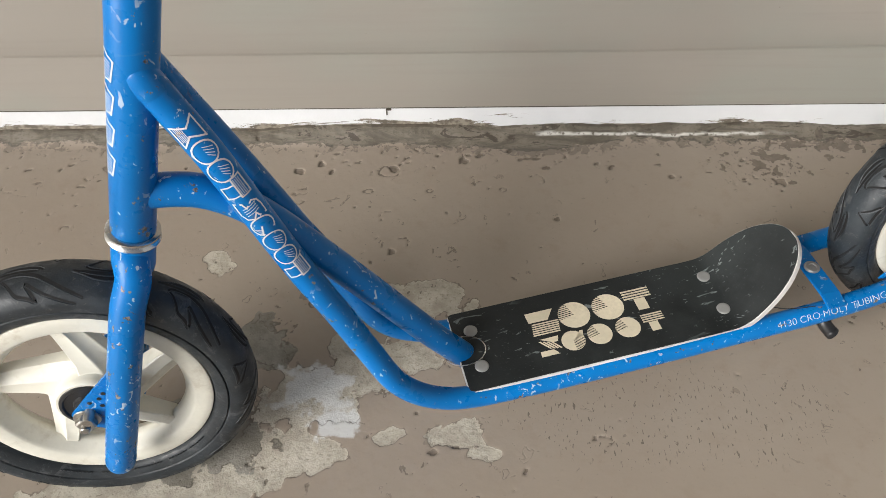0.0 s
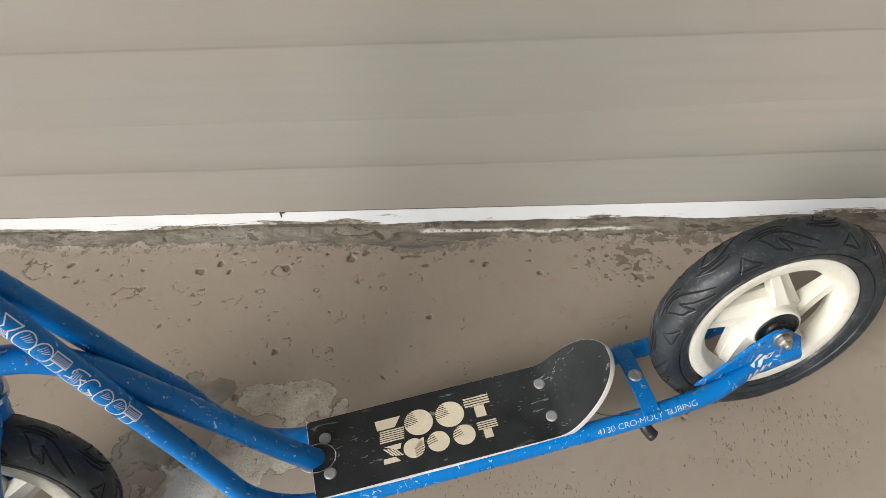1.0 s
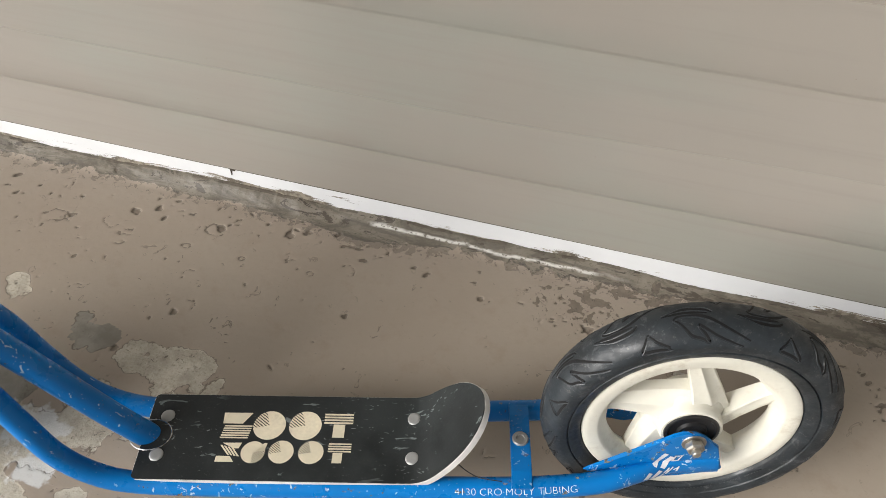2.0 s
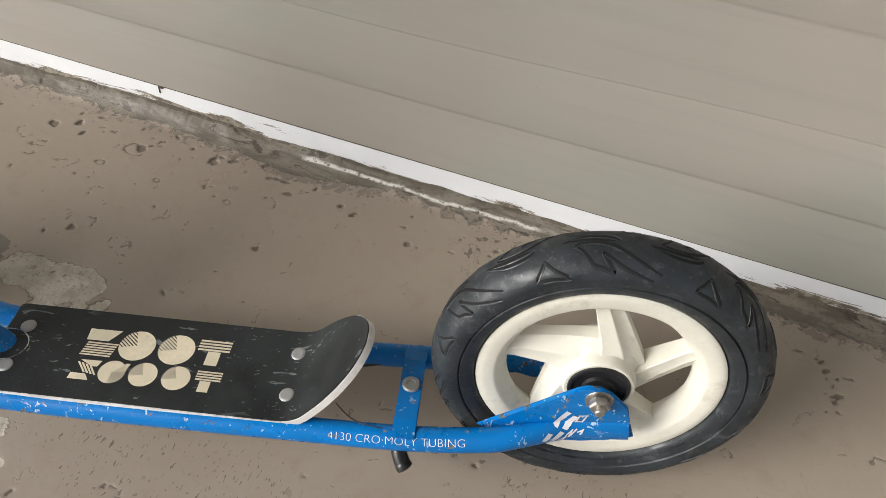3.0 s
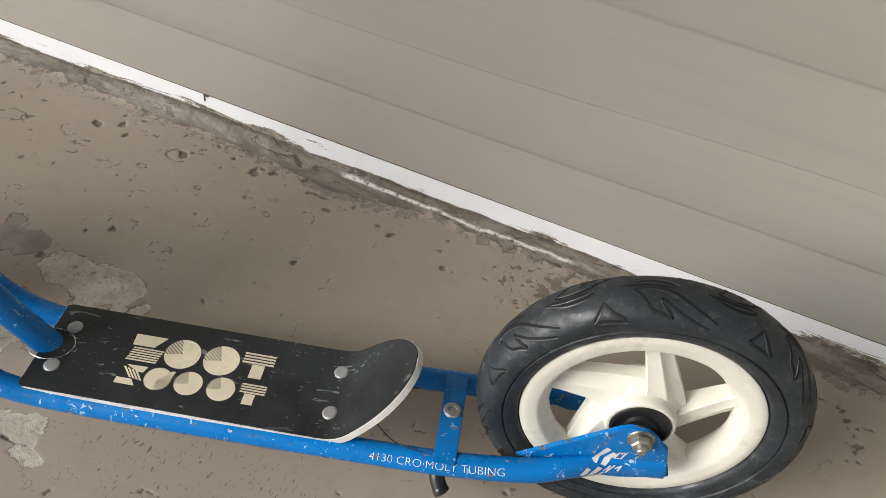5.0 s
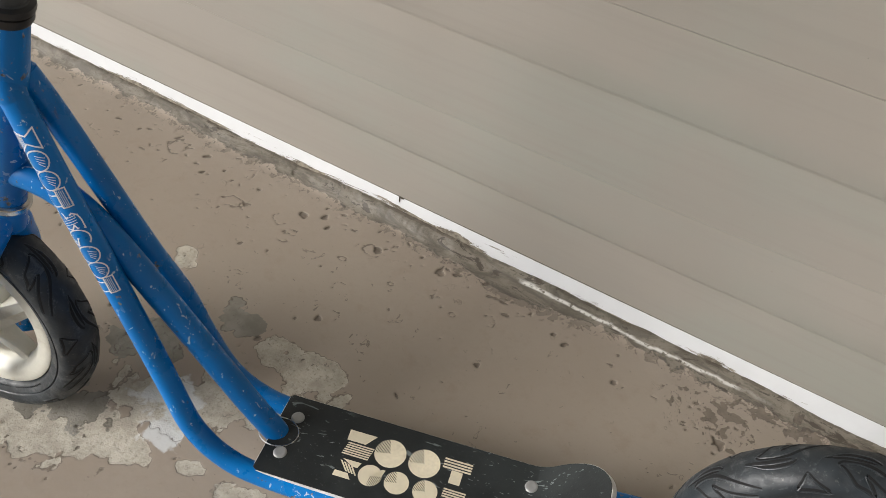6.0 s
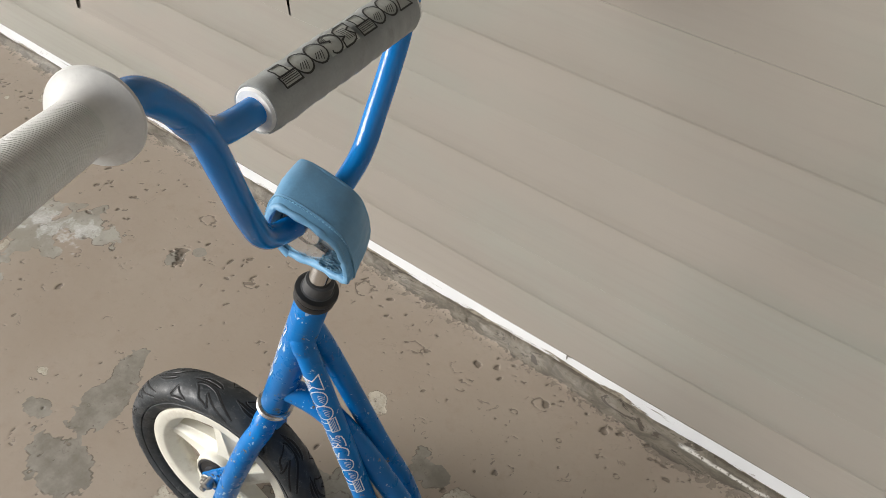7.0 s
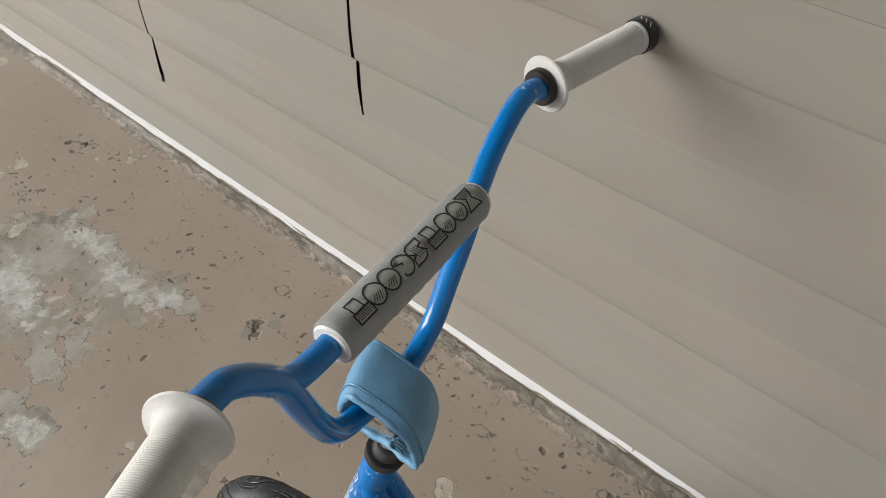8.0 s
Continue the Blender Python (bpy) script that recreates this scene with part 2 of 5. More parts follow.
def rubber():
    n = Nodes("black_tyre_rubber", 0.6)
    col = n.mix(n.step(n.noise(18, 4), 0.35, 0.7), (0.0110, 0.0148, 0.0180), (0.024, 0.031, 0.037))
    col = n.mix(n.step(n.noise(55, 7, 0.78, warp=0.8), 0.54, 0.64, 0, 0.62), col, (0.078, 0.082, 0.086))
    col = n.mix(n.step(n.noise(210, 4, 0.7), 0.62, 0.68, 0, 0.6), col, (0.10, 0.098, 0.09))
    n.colour(col)
    n.rough(n.step(n.noise(48, 5, 0.7), 0.35, 0.65, 0.34, 0.66))
    n.bump(n.math("ADD", n.noise(330, 4), n.math("MULTIPLY", n.noise(60, 5, 0.7), 2.0)), 0.3, 0.0006)
    return n.mat


BLUE, FLOOR, SIDING, STRIP, TAPE, RUBBER = blue_paint("blue_enamel", 0.66), floor_paint(), siding_mat(), chipped_white(), grip_tape(), rubber()
CLEANBLUE = blue_paint("glossy_blue_enamel", 0.0, 0.15)
WORNBLUE = blue_paint("chipped_blue_enamel", 1.3)
SCUFFED = blue_paint("scuffed_blue_enamel", 1.05)
CREAM = worn("cream_nylon_wheel", (0.71, 0.69, 0.60), 0.46, 0, 0, 160, 12, 0.09, 0.08, 0.42, (0.36, 0.29, 0.19))
PRINT = worn("cream_print", (0.68, 0.61, 0.46), 0.6, fine=300, dirt=0.25)
PLY = worn("white_deck_edge", (0.74, 0.73, 0.70), 0.5, dirt=0.3, dirt_colour=(0.3, 0.28, 0.25))
STEEL = worn("bright_steel", (0.62, 0.61, 0.59), 0.26, 1.0, 0, 260, 30, 0.12, 0.06)
CHROME = worn("polished_chrome", (0.66, 0.65, 0.63), 0.10, 1.0, 0, 260, 30, 0.08, 0.03)
DULL = worn("weathered_zinc_steel", (0.46, 0.44, 0.40), 0.42, 0.9, 0, 240, 60, 0.3, 0.2, 0.5, (0.2, 0.15, 0.1))
BOLT = worn("dull_pale_steel", (0.37, 0.375, 0.37), 0.52, 0.65, 0, 240, 60, 0.12, 0.1, 0.15, (0.25, 0.22, 0.18))
BLACK = worn("black_plastic", (0.014, 0.014, 0.015), 0.38, fine=260)
GREYRUB = worn("dark_grey_rubber", (0.055, 0.056, 0.058), 0.5)
VINYL = worn("light_blue_vinyl", (0.135, 0.32, 0.51), 0.42, 0, 0, 380, 18, 0.14, 0.22, 0.15, (0.05, 0.14, 0.26))
LINING = worn("shiny_blue_lining", (0.20, 0.42, 0.58), 0.3, fine=120, spread=0.4, bump=0.6)
PADCLOTH = worn("grey_vinyl_cover", (0.295, 0.310, 0.305), 0.5, 0, 0, 420, 20, 0.12, 0.2, 0.25)
FILLING = worn("crumpled_silver_filling", (0.60, 0.63, 0.65), 0.34, 0.35, 0, 200, 60, 0.35, 0.5)
FOAM = worn("white_foam", (0.78, 0.78, 0.76), 0.8, bump=0.4, dirt=0.2)
GRIPWHITE = worn("off_white_grip_rubber", (0.66, 0.66, 0.64), 0.5, 0, 0, 300, 16, 0.1, 0.1, 0.35, (0.38, 0.37, 0.35))
WHITEINK = worn("white_ink", (0.72, 0.75, 0.78), 0.45, fine=300, dirt=0.2, dirt_colour=(0.1, 0.2, 0.4))
PALEINK = worn("pale_grey_ink", (0.47, 0.49, 0.46), 0.5, spread=0.3)
BLACKINK = worn("black_ink", (0.02, 0.02, 0.02), 0.5)
# near-black that paints the shade inside the tread grooves
GROOVE_SHADE = worn("tread_shade_black", (0.0025, 0.0025, 0.003), 0.8)
PLAINGREY = worn("plain_grey_plaster", (0.30, 0.315, 0.33), 0.7)
BACKING = worn("dark_sheathing", (0.085, 0.072, 0.056), 0.9)


# ---- mesh helpers ----
def part(name, bm, material, parent=None, label="", at=None, sharp=38):
    """Links a bmesh as one mesh object under a thing or under a part."""
    me = bpy.data.meshes.new(name)
    bmesh.ops.recalc_face_normals(bm, faces=bm.faces)
    bm.to_mesh(me)
    bm.free()
    me.polygons.foreach_set("use_smooth", [True] * len(me.polygons))
    me.set_sharp_from_angle(angle=radians(sharp))
    me.materials.append(material)
    ob = new(name, me)
    if parent:
        ob.parent = parent
    if at is not None:
        ob.matrix_basis = at
    return tagged(ob, label)


def smooth(pts, n=10):
    """A smooth line (Catmull-Rom) through the points."""
    p = [Vector(q) for q in pts]
    p = [2 * p[0] - p[1]] + p + [2 * p[-1] - p[-2]]
    out = []
    for i in range(1, len(p) - 2):
        for k in range(n):
            t = k / n
            a, b, c, d = p[i - 1], p[i], p[i + 1], p[i + 2]
            out.append(0.5 * (2 * b + (c - a) * t + (2 * a - 5 * b + 4 * c - d) * t * t + (3 * b - a - 3 * c + d) * t ** 3))
    return out + [p[-2]]


def frames(line, ref=(0, -1, 0)):
    """Centre, side and up at every point of a line; side stays near ref."""
    ref, out = Vector(ref), []
    for i, c in enumerate(line):
        t = (line[min(i + 1, len(line) - 1)] - line[max(i - 1, 0)]).normalized()
        side = (ref - t * ref.dot(t)).normalized()
        up = side.cross(t)
        out.append((c, side, up if up.z > -1e-6 or abs(up.z) < 0.2 else up))
    return out


def add_tube(bm, line, r, seg=20, ref=(0, -1, 0), caps=True):
    """A tube along a line; r is a number or one radius (or (side, up) pair) a point."""
    rings = []
    for i, (c, s, u) in enumerate(frames(line, ref)):
        q = r[i] if isinstance(r, (list, tuple)) else r
        a, b = q if isinstance(q, (list, tuple)) else (q, q)
        rings.append([bm.verts.new(c + s * a * math.cos(k * math.tau / seg) + u * b * math.sin(k * math.tau / seg)) for k in range(seg)])
    for x, y in zip(rings, rings[1:]):
        for k in range(seg):
            bm.faces.new((x[k], x[(k + 1) % seg], y[(k + 1) % seg], y[k]))
    if caps:
        bm.faces.new(rings[0])
        bm.faces.new(rings[-1])
    return bm


def tube(pts, r, seg=20, n=10, ref=(0, -1, 0)):
    return add_tube(bmesh.new(), smooth(pts, n) if n else [Vector(p) for p in pts], r, seg, ref)


def add_lathe(bm, profile, seg=48, m=Matrix(), closed=False):
    """Turns (radius, height) points about local y (heights run along y), placed by m."""
    rings = [[bm.verts.new(m @ Vector((r * math.cos(k * math.tau / seg), h, r * math.sin(k * math.tau / seg)))) for k in range(seg)] for r, h in profile]
    pairs = list(zip(rings, rings[1:])) + ([(rings[-1], rings[0])] if closed else [])
    for x, y in pairs:
        for k in range(seg):
            bm.faces.new((x[k], x[(k + 1) % seg], y[(k + 1) % seg], y[k]))
    if not closed:
        for ring, (r, _) in ((rings[0], profile[0]), (rings[-1], profile[-1])):
            if r > 1e-5:
                bm.faces.new(ring)
    return bm


def lathe(profile, seg=48, m=Matrix(), closed=False):
    return add_lathe(bmesh.new(), profile, seg, m, closed)


def along(a, b):
    """The pose whose local y runs from a to b."""
    a, b = Vector(a), Vector(b)
    return Matrix.Translation(a) @ (b - a).to_track_quat("Y", "Z").to_matrix().to_4x4()


def add_plate(bm, outline, y0, y1, bevel=0.0):
    """A flat plate with an outline in x and z, from y0 to y1."""
    a = [bm.verts.new((x, y0, z)) for x, z in outline]
    b = [bm.verts.new((x, y1, z)) for x, z in outline]
    n = len(a)
    f = [bm.faces.new(a), bm.faces.new(b)]
    f += [bm.faces.new((a[i], a[(i + 1) % n], b[(i + 1) % n], b[i])) for i in range(n)]
    if bevel:
        es = list({e for q in f[:2] for e in q.edges})
        bmesh.ops.bevel(bm, geom=es, offset=bevel, segments=2, affect="EDGES")
    return bm


def add_box(bm, lo, hi, bevel=0.0, m=Matrix()):
    made = bmesh.ops.create_cube(bm, size=1.0)["verts"]
    for v in made:
        v.co = Vector([lo[i] + (hi[i] - lo[i]) * (v.co[i] + 0.5) for i in range(3)])
    if bevel:
        es = list({e for v in made for e in v.link_edges})
        made = bmesh.ops.bevel(bm, geom=es, offset=bevel, segments=2, affect="EDGES")["verts"]
    for v in {v for v in made if v.is_valid}:
        v.co = m @ v.co
    return bm


def add_ribbon(bm, place, pts, width, closed=False, fine=4):
    """A painted line on a surface: place(u, v, lift) gives the surface's points."""
    pts = [Vector(p) for p in pts]
    if closed:
        pts = pts + [pts[0]]
    for a, b in zip(pts, pts[1:]):
        d = b - a
        if d.length < 1e-7:
            continue
        d.normalize()
        side, a, b = Vector((-d.y, d.x)) * width / 2, a - d * width / 2, b + d * width / 2
        row = [[bm.verts.new(place(*(a.lerp(b, k / fine) + side * w), 0.0)) for w in (-1, 0, 1)] for k in range(fine + 1)]
        for x, y in zip(row, row[1:]):
            for k in (0, 1):
                bm.faces.new((x[k], x[k + 1], y[k + 1], y[k]))
    return bm


def hexnut(bm, m, r=0.0085, h=0.008):
    """A hexagonal nut with chamfered rim, a washer below it and a bolt end, along local y."""
    add_lathe(bm, [(r * 1.35, 0), (r * 1.4, 0.0006), (r * 1.35, 0.0016), (r * 0.7, 0.0016)], 24, m)
    add_lathe(bm, [(r * 0.9, 0.0016), (r * 1.08, 0.003), (r * 1.08, h), (r * 0.88, h + 0.0015), (r * 0.5, h + 0.0015)], 6, m)
    add_lathe(bm, [(r * 0.5, h), (r * 0.5, h + 0.006), (r * 0.4, h + 0.007)], 16, m)
    return bm


# ---- floor: one sheet of painted concrete ----
def lattice(x, y, scale, seed):
    """Smooth value noise from 0 to 1."""
    table = np.random.RandomState(seed).rand(256, 256)
    u, v = x * scale, y * scale
    i, j = np.floor(u).astype(int), np.floor(v).astype(int)
    a, b = u - i, v - j
    a, b = a * a * (3 - 2 * a), b * b * (3 - 2 * b)
    p, q = (lambda k: k % 256), table
    return (q[p(i), p(j)] * (1 - a) + q[p(i + 1), p(j)] * a) * (1 - b) + (q[p(i), p(j + 1)] * (1 - a) + q[p(i + 1), p(j + 1)] * a) * b


def fbm(x, y, scale, octaves, seed, gain=0.55):
    total, weight, out = 0.0, 1.0, 0.0
    for k in range(octaves):
        out = out + weight * lattice(x + 7.3 * k, y - 3.1 * k, scale * 2 ** k, seed + k)
        total, weight = total + weight, weight * gain
    return out / total


def ramp(v, lo, hi):
    t = np.clip((v - lo) / (hi - lo), 0, 1)
    return t * t * (3 - 2 * t)


# bare places where the paint has come off: x, y, half width, half depth
BARE = [
    (-0.07, -0.35, 0.085, 0.06), (-0.02, -0.31, 0.06, 0.045), (0.042, -0.222, 0.075, 0.040), (-0.015, -0.225, 0.04, 0.035), (0.03, -0.31, 0.035, 0.035),
    (-0.13, -0.285, 0.06, 0.035), (-0.10, -0.42, 0.07, 0.03), (-0.18, -0.45, 0.08, 0.045), (-0.29, -0.48, 0.10, 0.05),
    (0.082, -0.405, 0.042, 0.018), (0.115, -0.425, 0.02, 0.008), (0.012, -0.405, 0.024, 0.015), (-0.21, -0.17, 0.022, 0.024),
]
SALT = [(-0.07, -0.345, 0.055, 0.04), (-0.042, -0.39, 0.035, 0.022), (-1.18, -0.225, 0.17, 0.040), (-0.99, -0.245, 0.14, 0.045), (-0.90, -0.21, 0.05, 0.03), (-0.85, -0.55, 0.06, 0.038), (-1.16, -0.40, 0.16, 0.07)]
# damp grey places where the paint has gone dull
GREY = [
    (-0.14, -0.29, 0.07, 0.045), (-0.062, -0.212, 0.050, 0.034), (-0.21, -0.41, 0.09, 0.04), (-1.13, -0.265, 0.24, 0.085), (-0.93, -0.205, 0.09, 0.045),
    (-1.22, -0.42, 0.26, 0.12), (-0.95, -0.46, 0.05, 0.03), (-0.86, -0.545, 0.08, 0.045), (-0.580, -0.345, 0.020, 0.05), (-0.555, -0.43, 0.034, 0.06),
    (-0.52, -0.535, 0.07, 0.040), (-0.715, -0.150, 0.018, 0.022), (-0.69, -0.118, 0.014, 0.014), (-0.63, -0.50, 0.025, 0.02),
]
CHIPS = [(-1.47, -0.062, 0.025, 0.02, 16, 0.0036), (-1.40, -0.027, 0.03, 0.012, 10, 0.003), (-1.43, -0.215, 0.03, 0.02, 12, 0.0032), (-1.228, 0.003, 0.02, 0.01, 4, 0.003), (-1.268, -0.139, 0.02, 0.015, 4, 0.003), (-1.21, -0.213, 0.02, 0.01, 6, 0.003), (0.52, -0.02, 0.03, 0.02, 22, 0.0016), (-0.62, -0.10, 0.05, 0.03, 14, 0.0026), (-0.93, -0.12, 0.06, 0.03, 14, 0.003), (0.903, -0.035, 0.010, 0.022, 14, 0.0017), (0.855, 0.004, 0.022, 0.008, 7, 0.0018), (0.18, 0.020, 0.05, 0.010, 8, 0.0024), (0.27, 0.018, 0.03, 0.010, 12, 0.0016), (-0.03, 0.028, 0.06, 0.008, 18, 0.0018), (-0.35, 0.01, 0.10, 0.03, 22, 0.0020), (0.822, 0.028, 0.006, 0.004, 5, 0.002)]
# pits, and rings left by old spots of paint: x, y, radius
PITS = [(0.004, 0.003, 0.007), (0.391, -0.019, 0.004), (0.005, -0.149, 0.0045), (0.162, -0.084, 0.0035), (0.225, -0.095, 0.003), (-0.10, 0.012, 0.005), (0.54, -0.03, 0.006), (0.31, 0.0, 0.004), (-0.715, -0.135, 0.011), (-0.70, -0.16, 0.009), (0.10, 0.018, 0.006), (0.19, 0.022, 0.005), (-0.02, -0.165, 0.003), (-0.13, 0.0, 0.006), (-0.085, -0.003, 0.004)]
RINGS = [(-0.004, -0.003, 0.013), (0.391, -0.019, 0.010), (-0.387, 0.013, 0.018), (-0.235, -0.040, 0.016), (-0.208, -0.038, 0.011), (-0.74, -0.05, 0.016), (-0.03, -0.040, 0.006), (0.055, -0.040, 0.0045), (0.155, -0.040, 0.004), (-0.56, -0.11, 0.012)]


def blobs(x, y, spots, wander):
    out = np.full(x.shape, -9.0)
    for cx, cy, rx, ry in spots:
        out = np.maximum(out, 1 - np.hypot((x - cx) / rx, (y - cy) / ry))
    return out + wander


def build_floor():
    step = 0.0019
    far = np.geomspace(0.02, 40, 26)
    xs = np.concatenate([-2.15 - far[::-1], np.arange(-2.15, -1.60, 0.0048), np.arange(-1.60, 1.10, step), 1.10 + far])
    ys = np.concatenate([-0.70 - far[::-1], np.arange(-0.70, -0.50, 0.0048), np.arange(-0.50, 0.0785, step), [0.080, 0.12]])
    x, y = np.meshgrid(xs, ys, indexing="ij")
    rough, edge = fbm(x, y, 28, 5, 11), fbm(x, y, 60, 4, 31)
    fine = fbm(x, y, 170, 2, 44)
    field = blobs(x, y, BARE, (rough - 0.5) * 1.6 + (edge - 0.5) * 0.9)
    bare = ramp(field, 0.20, 0.24)
    loose = 0.35 * (fbm(x, y, 9, 5, 51) - 0.73) / 0.03
    field = np.where(x < -0.55, np.maximum(field, 0.2 + loose), field)
    near = (x > -2.0) & (y > -0.68) & (x < 1.09)
    field = np.where(near, np.clip(field, -1, 1), -1.0)
    grey = ramp(blobs(x, y, GREY, (rough - 0.5) * 1.7 + (edge - 0.5) * 0.5), 0.10, 0.20) * near
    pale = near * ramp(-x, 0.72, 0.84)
    salt = near * np.where(x < -0.4, 0.62, 1.0) * ramp(blobs(x, y, SALT, (edge - 0.5) * 1.6), 0.05, 0.55)
    # mortar and grime along the foot of the wall
    foot = 0.046 + 0.020 * (fbm(x, 0 * y, 6, 4, 71) - 0.5) + 0.016 * (edge - 0.5)
    foot = foot + 0.010 - 0.020 * np.exp(-((x - 0.18) / 0.13) ** 2) - 0.010 * ramp(x, 0.45, 0.75)
    band = np.clip((y - foot) / 0.012, -2, 2)
    grime = 0.68 * ramp(y, 0.0715, 0.0735) * ramp(fbm(x, y, 40, 3, 119), 0.36, 0.52)
    field = np.maximum(field, -0.2 + 0.34 * ramp(y, foot - 0.030 + 0.05 * (rough - 0.5), foot) * ramp(rough, 0.40, 0.55))
    stain = ramp(blobs(x, y, [(0.53, 0.012, 0.085, 0.045), (0.62, 0.04, 0.10, 0.03)], (edge - 0.5) * 2.6), 0.15, 0.7)
    grime = np.maximum(grime, 0.66 * stain * ramp(fbm(x, y, 110, 3, 91), 0.40, 0.50))
    along = 0.0635 - 0.010 * (x - 0.22) + 0.006 * (fbm(x, 0 * y, 20, 4, 79) - 0.5)
    thick = 0.0007 + 0.0024 * fbm(x, 0 * y, 14, 3, 83)
    smear = ramp(thick - np.abs(y - along), 0.0, 0.0012) * ramp(x, 0.20, 0.22) * ramp(-x, -0.60, -0.50) * ramp(fbm(x, 0 * y, 11, 3, 87), 0.26, 0.36)
    z = 0.0030 * (fbm(x, y, 2.2, 3, 17) - 0.5) - 0.0007 * bare + 0.0012 * bare * (edge - 0.5)
    z = z - 0.0060 * np.exp(-(((x + 0.245) / 0.12) ** 2 + ((y + 0.42) / 0.08) ** 2))
    z = z + (0.0105 + 0.0045 * ramp(x, -0.25, 0.0) * ramp(-x, -0.62, -0.45) + 0.012 * (fbm(x, 0 * y, 9, 3, 77) - 0.45)) * ramp(y, 0.044, 0.080) ** 1.2 + 0.0016 * (edge - 0.5) * ramp(y, 0.05, 0.06) + 0.0015 * (rough - 0.5) * ramp(y, 0.02, 0.05)
    z = z + (0.0034 * (fbm(x, 0 * y, 42, 5, 107, 0.72) - 0.5) + 0.0022 * (fbm(0.45 * x, y, 150, 3, 113) - 0.5)) * ramp(y, 0.050, 0.070)
    scuff = np.clip(blobs(x, y, [(0.32, -0.385, 0.26, 0.085), (0.68, -0.29, 0.16, 0.09), (0.52, 0.0, 0.09, 0.05)], 0.0) * 1.5, 0, 1)
    # pits, nicks and rings
    rnd = random.Random(5)
    marks = [(a, b, r, r, 0.0, 0.0022) for a, b, r in PITS]
    for _ in range(1250):
        a, b = rnd.uniform(-1.8, 1.1), rnd.uniform(-0.66, 0.06)
        dense = 1.0 if a < -0.1 else 0.35
        dense = max(dense, 1.0 if b > 0.0 else 0.0)
        if rnd.random() > dense:
            continue
        r = rnd.choice((0.0007, 0.0008, 0.0009, 0.0011, 0.0014, 0.0018)) * rnd.uniform(0.8, 1.25)
        if rnd.random() < 0.05:
            r *= 1.7
        marks.append((a, b, r * rnd.uniform(1, 2.8), r, rnd.uniform(0, math.pi), rnd.uniform(0.0006, 0.0016)))
    # clusters of lifted chips: x, y, spread along and across, how many, size
    for cx, cy, sx, sy, many, size in CHIPS:
        for _ in range(many):
            r = size * rnd.uniform(0.5, 1.2)
            marks.append((rnd.gauss(cx, sx), rnd.gauss(cy, sy), r * rnd.uniform(1.2, 3.2), r, rnd.gauss(0.5, 0.5), rnd.uniform(0.001, 0.0022)))
    for a, b, r1, r2, turn, deep in marks:
        i0, i1 = np.searchsorted(xs, (a - 2 * r1, a + 2 * r1))
        j0, j1 = np.searchsorted(ys, (b - 2 * r1, b + 2 * r1))
        w = np.s_[max(i0 - 1, 0):i1 + 1, max(j0 - 1, 0):j1 + 1]
        u, v = x[w] - a, y[w] - b
        d = np.hypot((u * math.cos(turn) + v * math.sin(turn)) / r1, (v * math.cos(turn) - u * math.sin(turn)) / r2) + 1.9 * (edge[w] - 0.5) + 2.0 * (fine[w] - 0.5)
        dip = ramp(-d, -1.15, -0.75)
        z[w] -= deep * dip
        grime[w] = np.maximum(grime[w], (0.95 if r2 > 0.0019 else 0.64) * dip)
    # curled brinks of small flakes: broken arcs with a ragged line
    for _ in range(150):
        a, b = rnd.uniform(-1.6, 1.0), rnd.uniform(-0.55, 0.05)
        if a > -0.1 and rnd.random() > 0.4:
            continue
        r, turn, bow = rnd.uniform(0.004, 0.014), rnd.uniform(0, math.tau), rnd.uniform(0.4, 1.0)
        i0, i1 = np.searchsorted(xs, (a - 1.8 * r, a + 1.8 * r))
        j0, j1 = np.searchsorted(ys, (b - 1.8 * r, b + 1.8 * r))
        w = np.s_[max(i0 - 1, 0):i1 + 1, max(j0 - 1, 0):j1 + 1]
        u, v = x[w] - a, (y[w] - b) * 1.3
        d = np.abs(np.hypot(u, v) / r - 1 + 2.2 * (edge[w] - 0.5) + 0.8 * (fine[w] - 0.5))
        half = ramp(u * math.cos(turn) + v * math.sin(turn), -bow * r * 0.4, bow * r * 0.3)
        line = ramp(-d, -0.0015 / r, -0.0005 / r) * half
        z[w] -= 0.0010 * line
        grime[w] = np.maximum(grime[w], 0.64 * line)
    for a, b, r in RINGS:
        d = np.abs(np.hypot(x - a, (y - b) * 1.35) / r - 1 + 1.7 * (edge - 0.5) + 0.9 * (rough - 0.5))
        line = ramp(-d, -0.0016 / r - 0.12, -0.0006 / r) * ramp(fbm(x, y, 45, 2, 63), 0.36, 0.5)
        z -= 0.0006 * line
        grime = np.maximum(grime, 0.62 * line)
    nx, ny = x.shape
    co = np.stack([x, y, z], -1).reshape(-1, 3)
    k = np.arange(nx * ny).reshape(nx, ny)
    quads = np.stack([k[:-1, :-1], k[1:, :-1], k[1:, 1:], k[:-1, 1:]], -1).reshape(-1, 4)
    me = bpy.data.meshes.new("floor")
    me.from_pydata(co, [], quads)
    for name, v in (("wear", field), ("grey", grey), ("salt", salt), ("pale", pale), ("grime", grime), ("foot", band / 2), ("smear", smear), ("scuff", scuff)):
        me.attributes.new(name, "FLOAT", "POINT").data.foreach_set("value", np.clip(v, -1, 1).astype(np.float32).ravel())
    me.polygons.foreach_set("use_smooth", [True] * len(me.polygons))
    me.materials.append(FLOOR)
    return tagged(new("floor", me), "brown painted concrete floor with flaking worn patches", "floor", kind="structure")


build_floor()

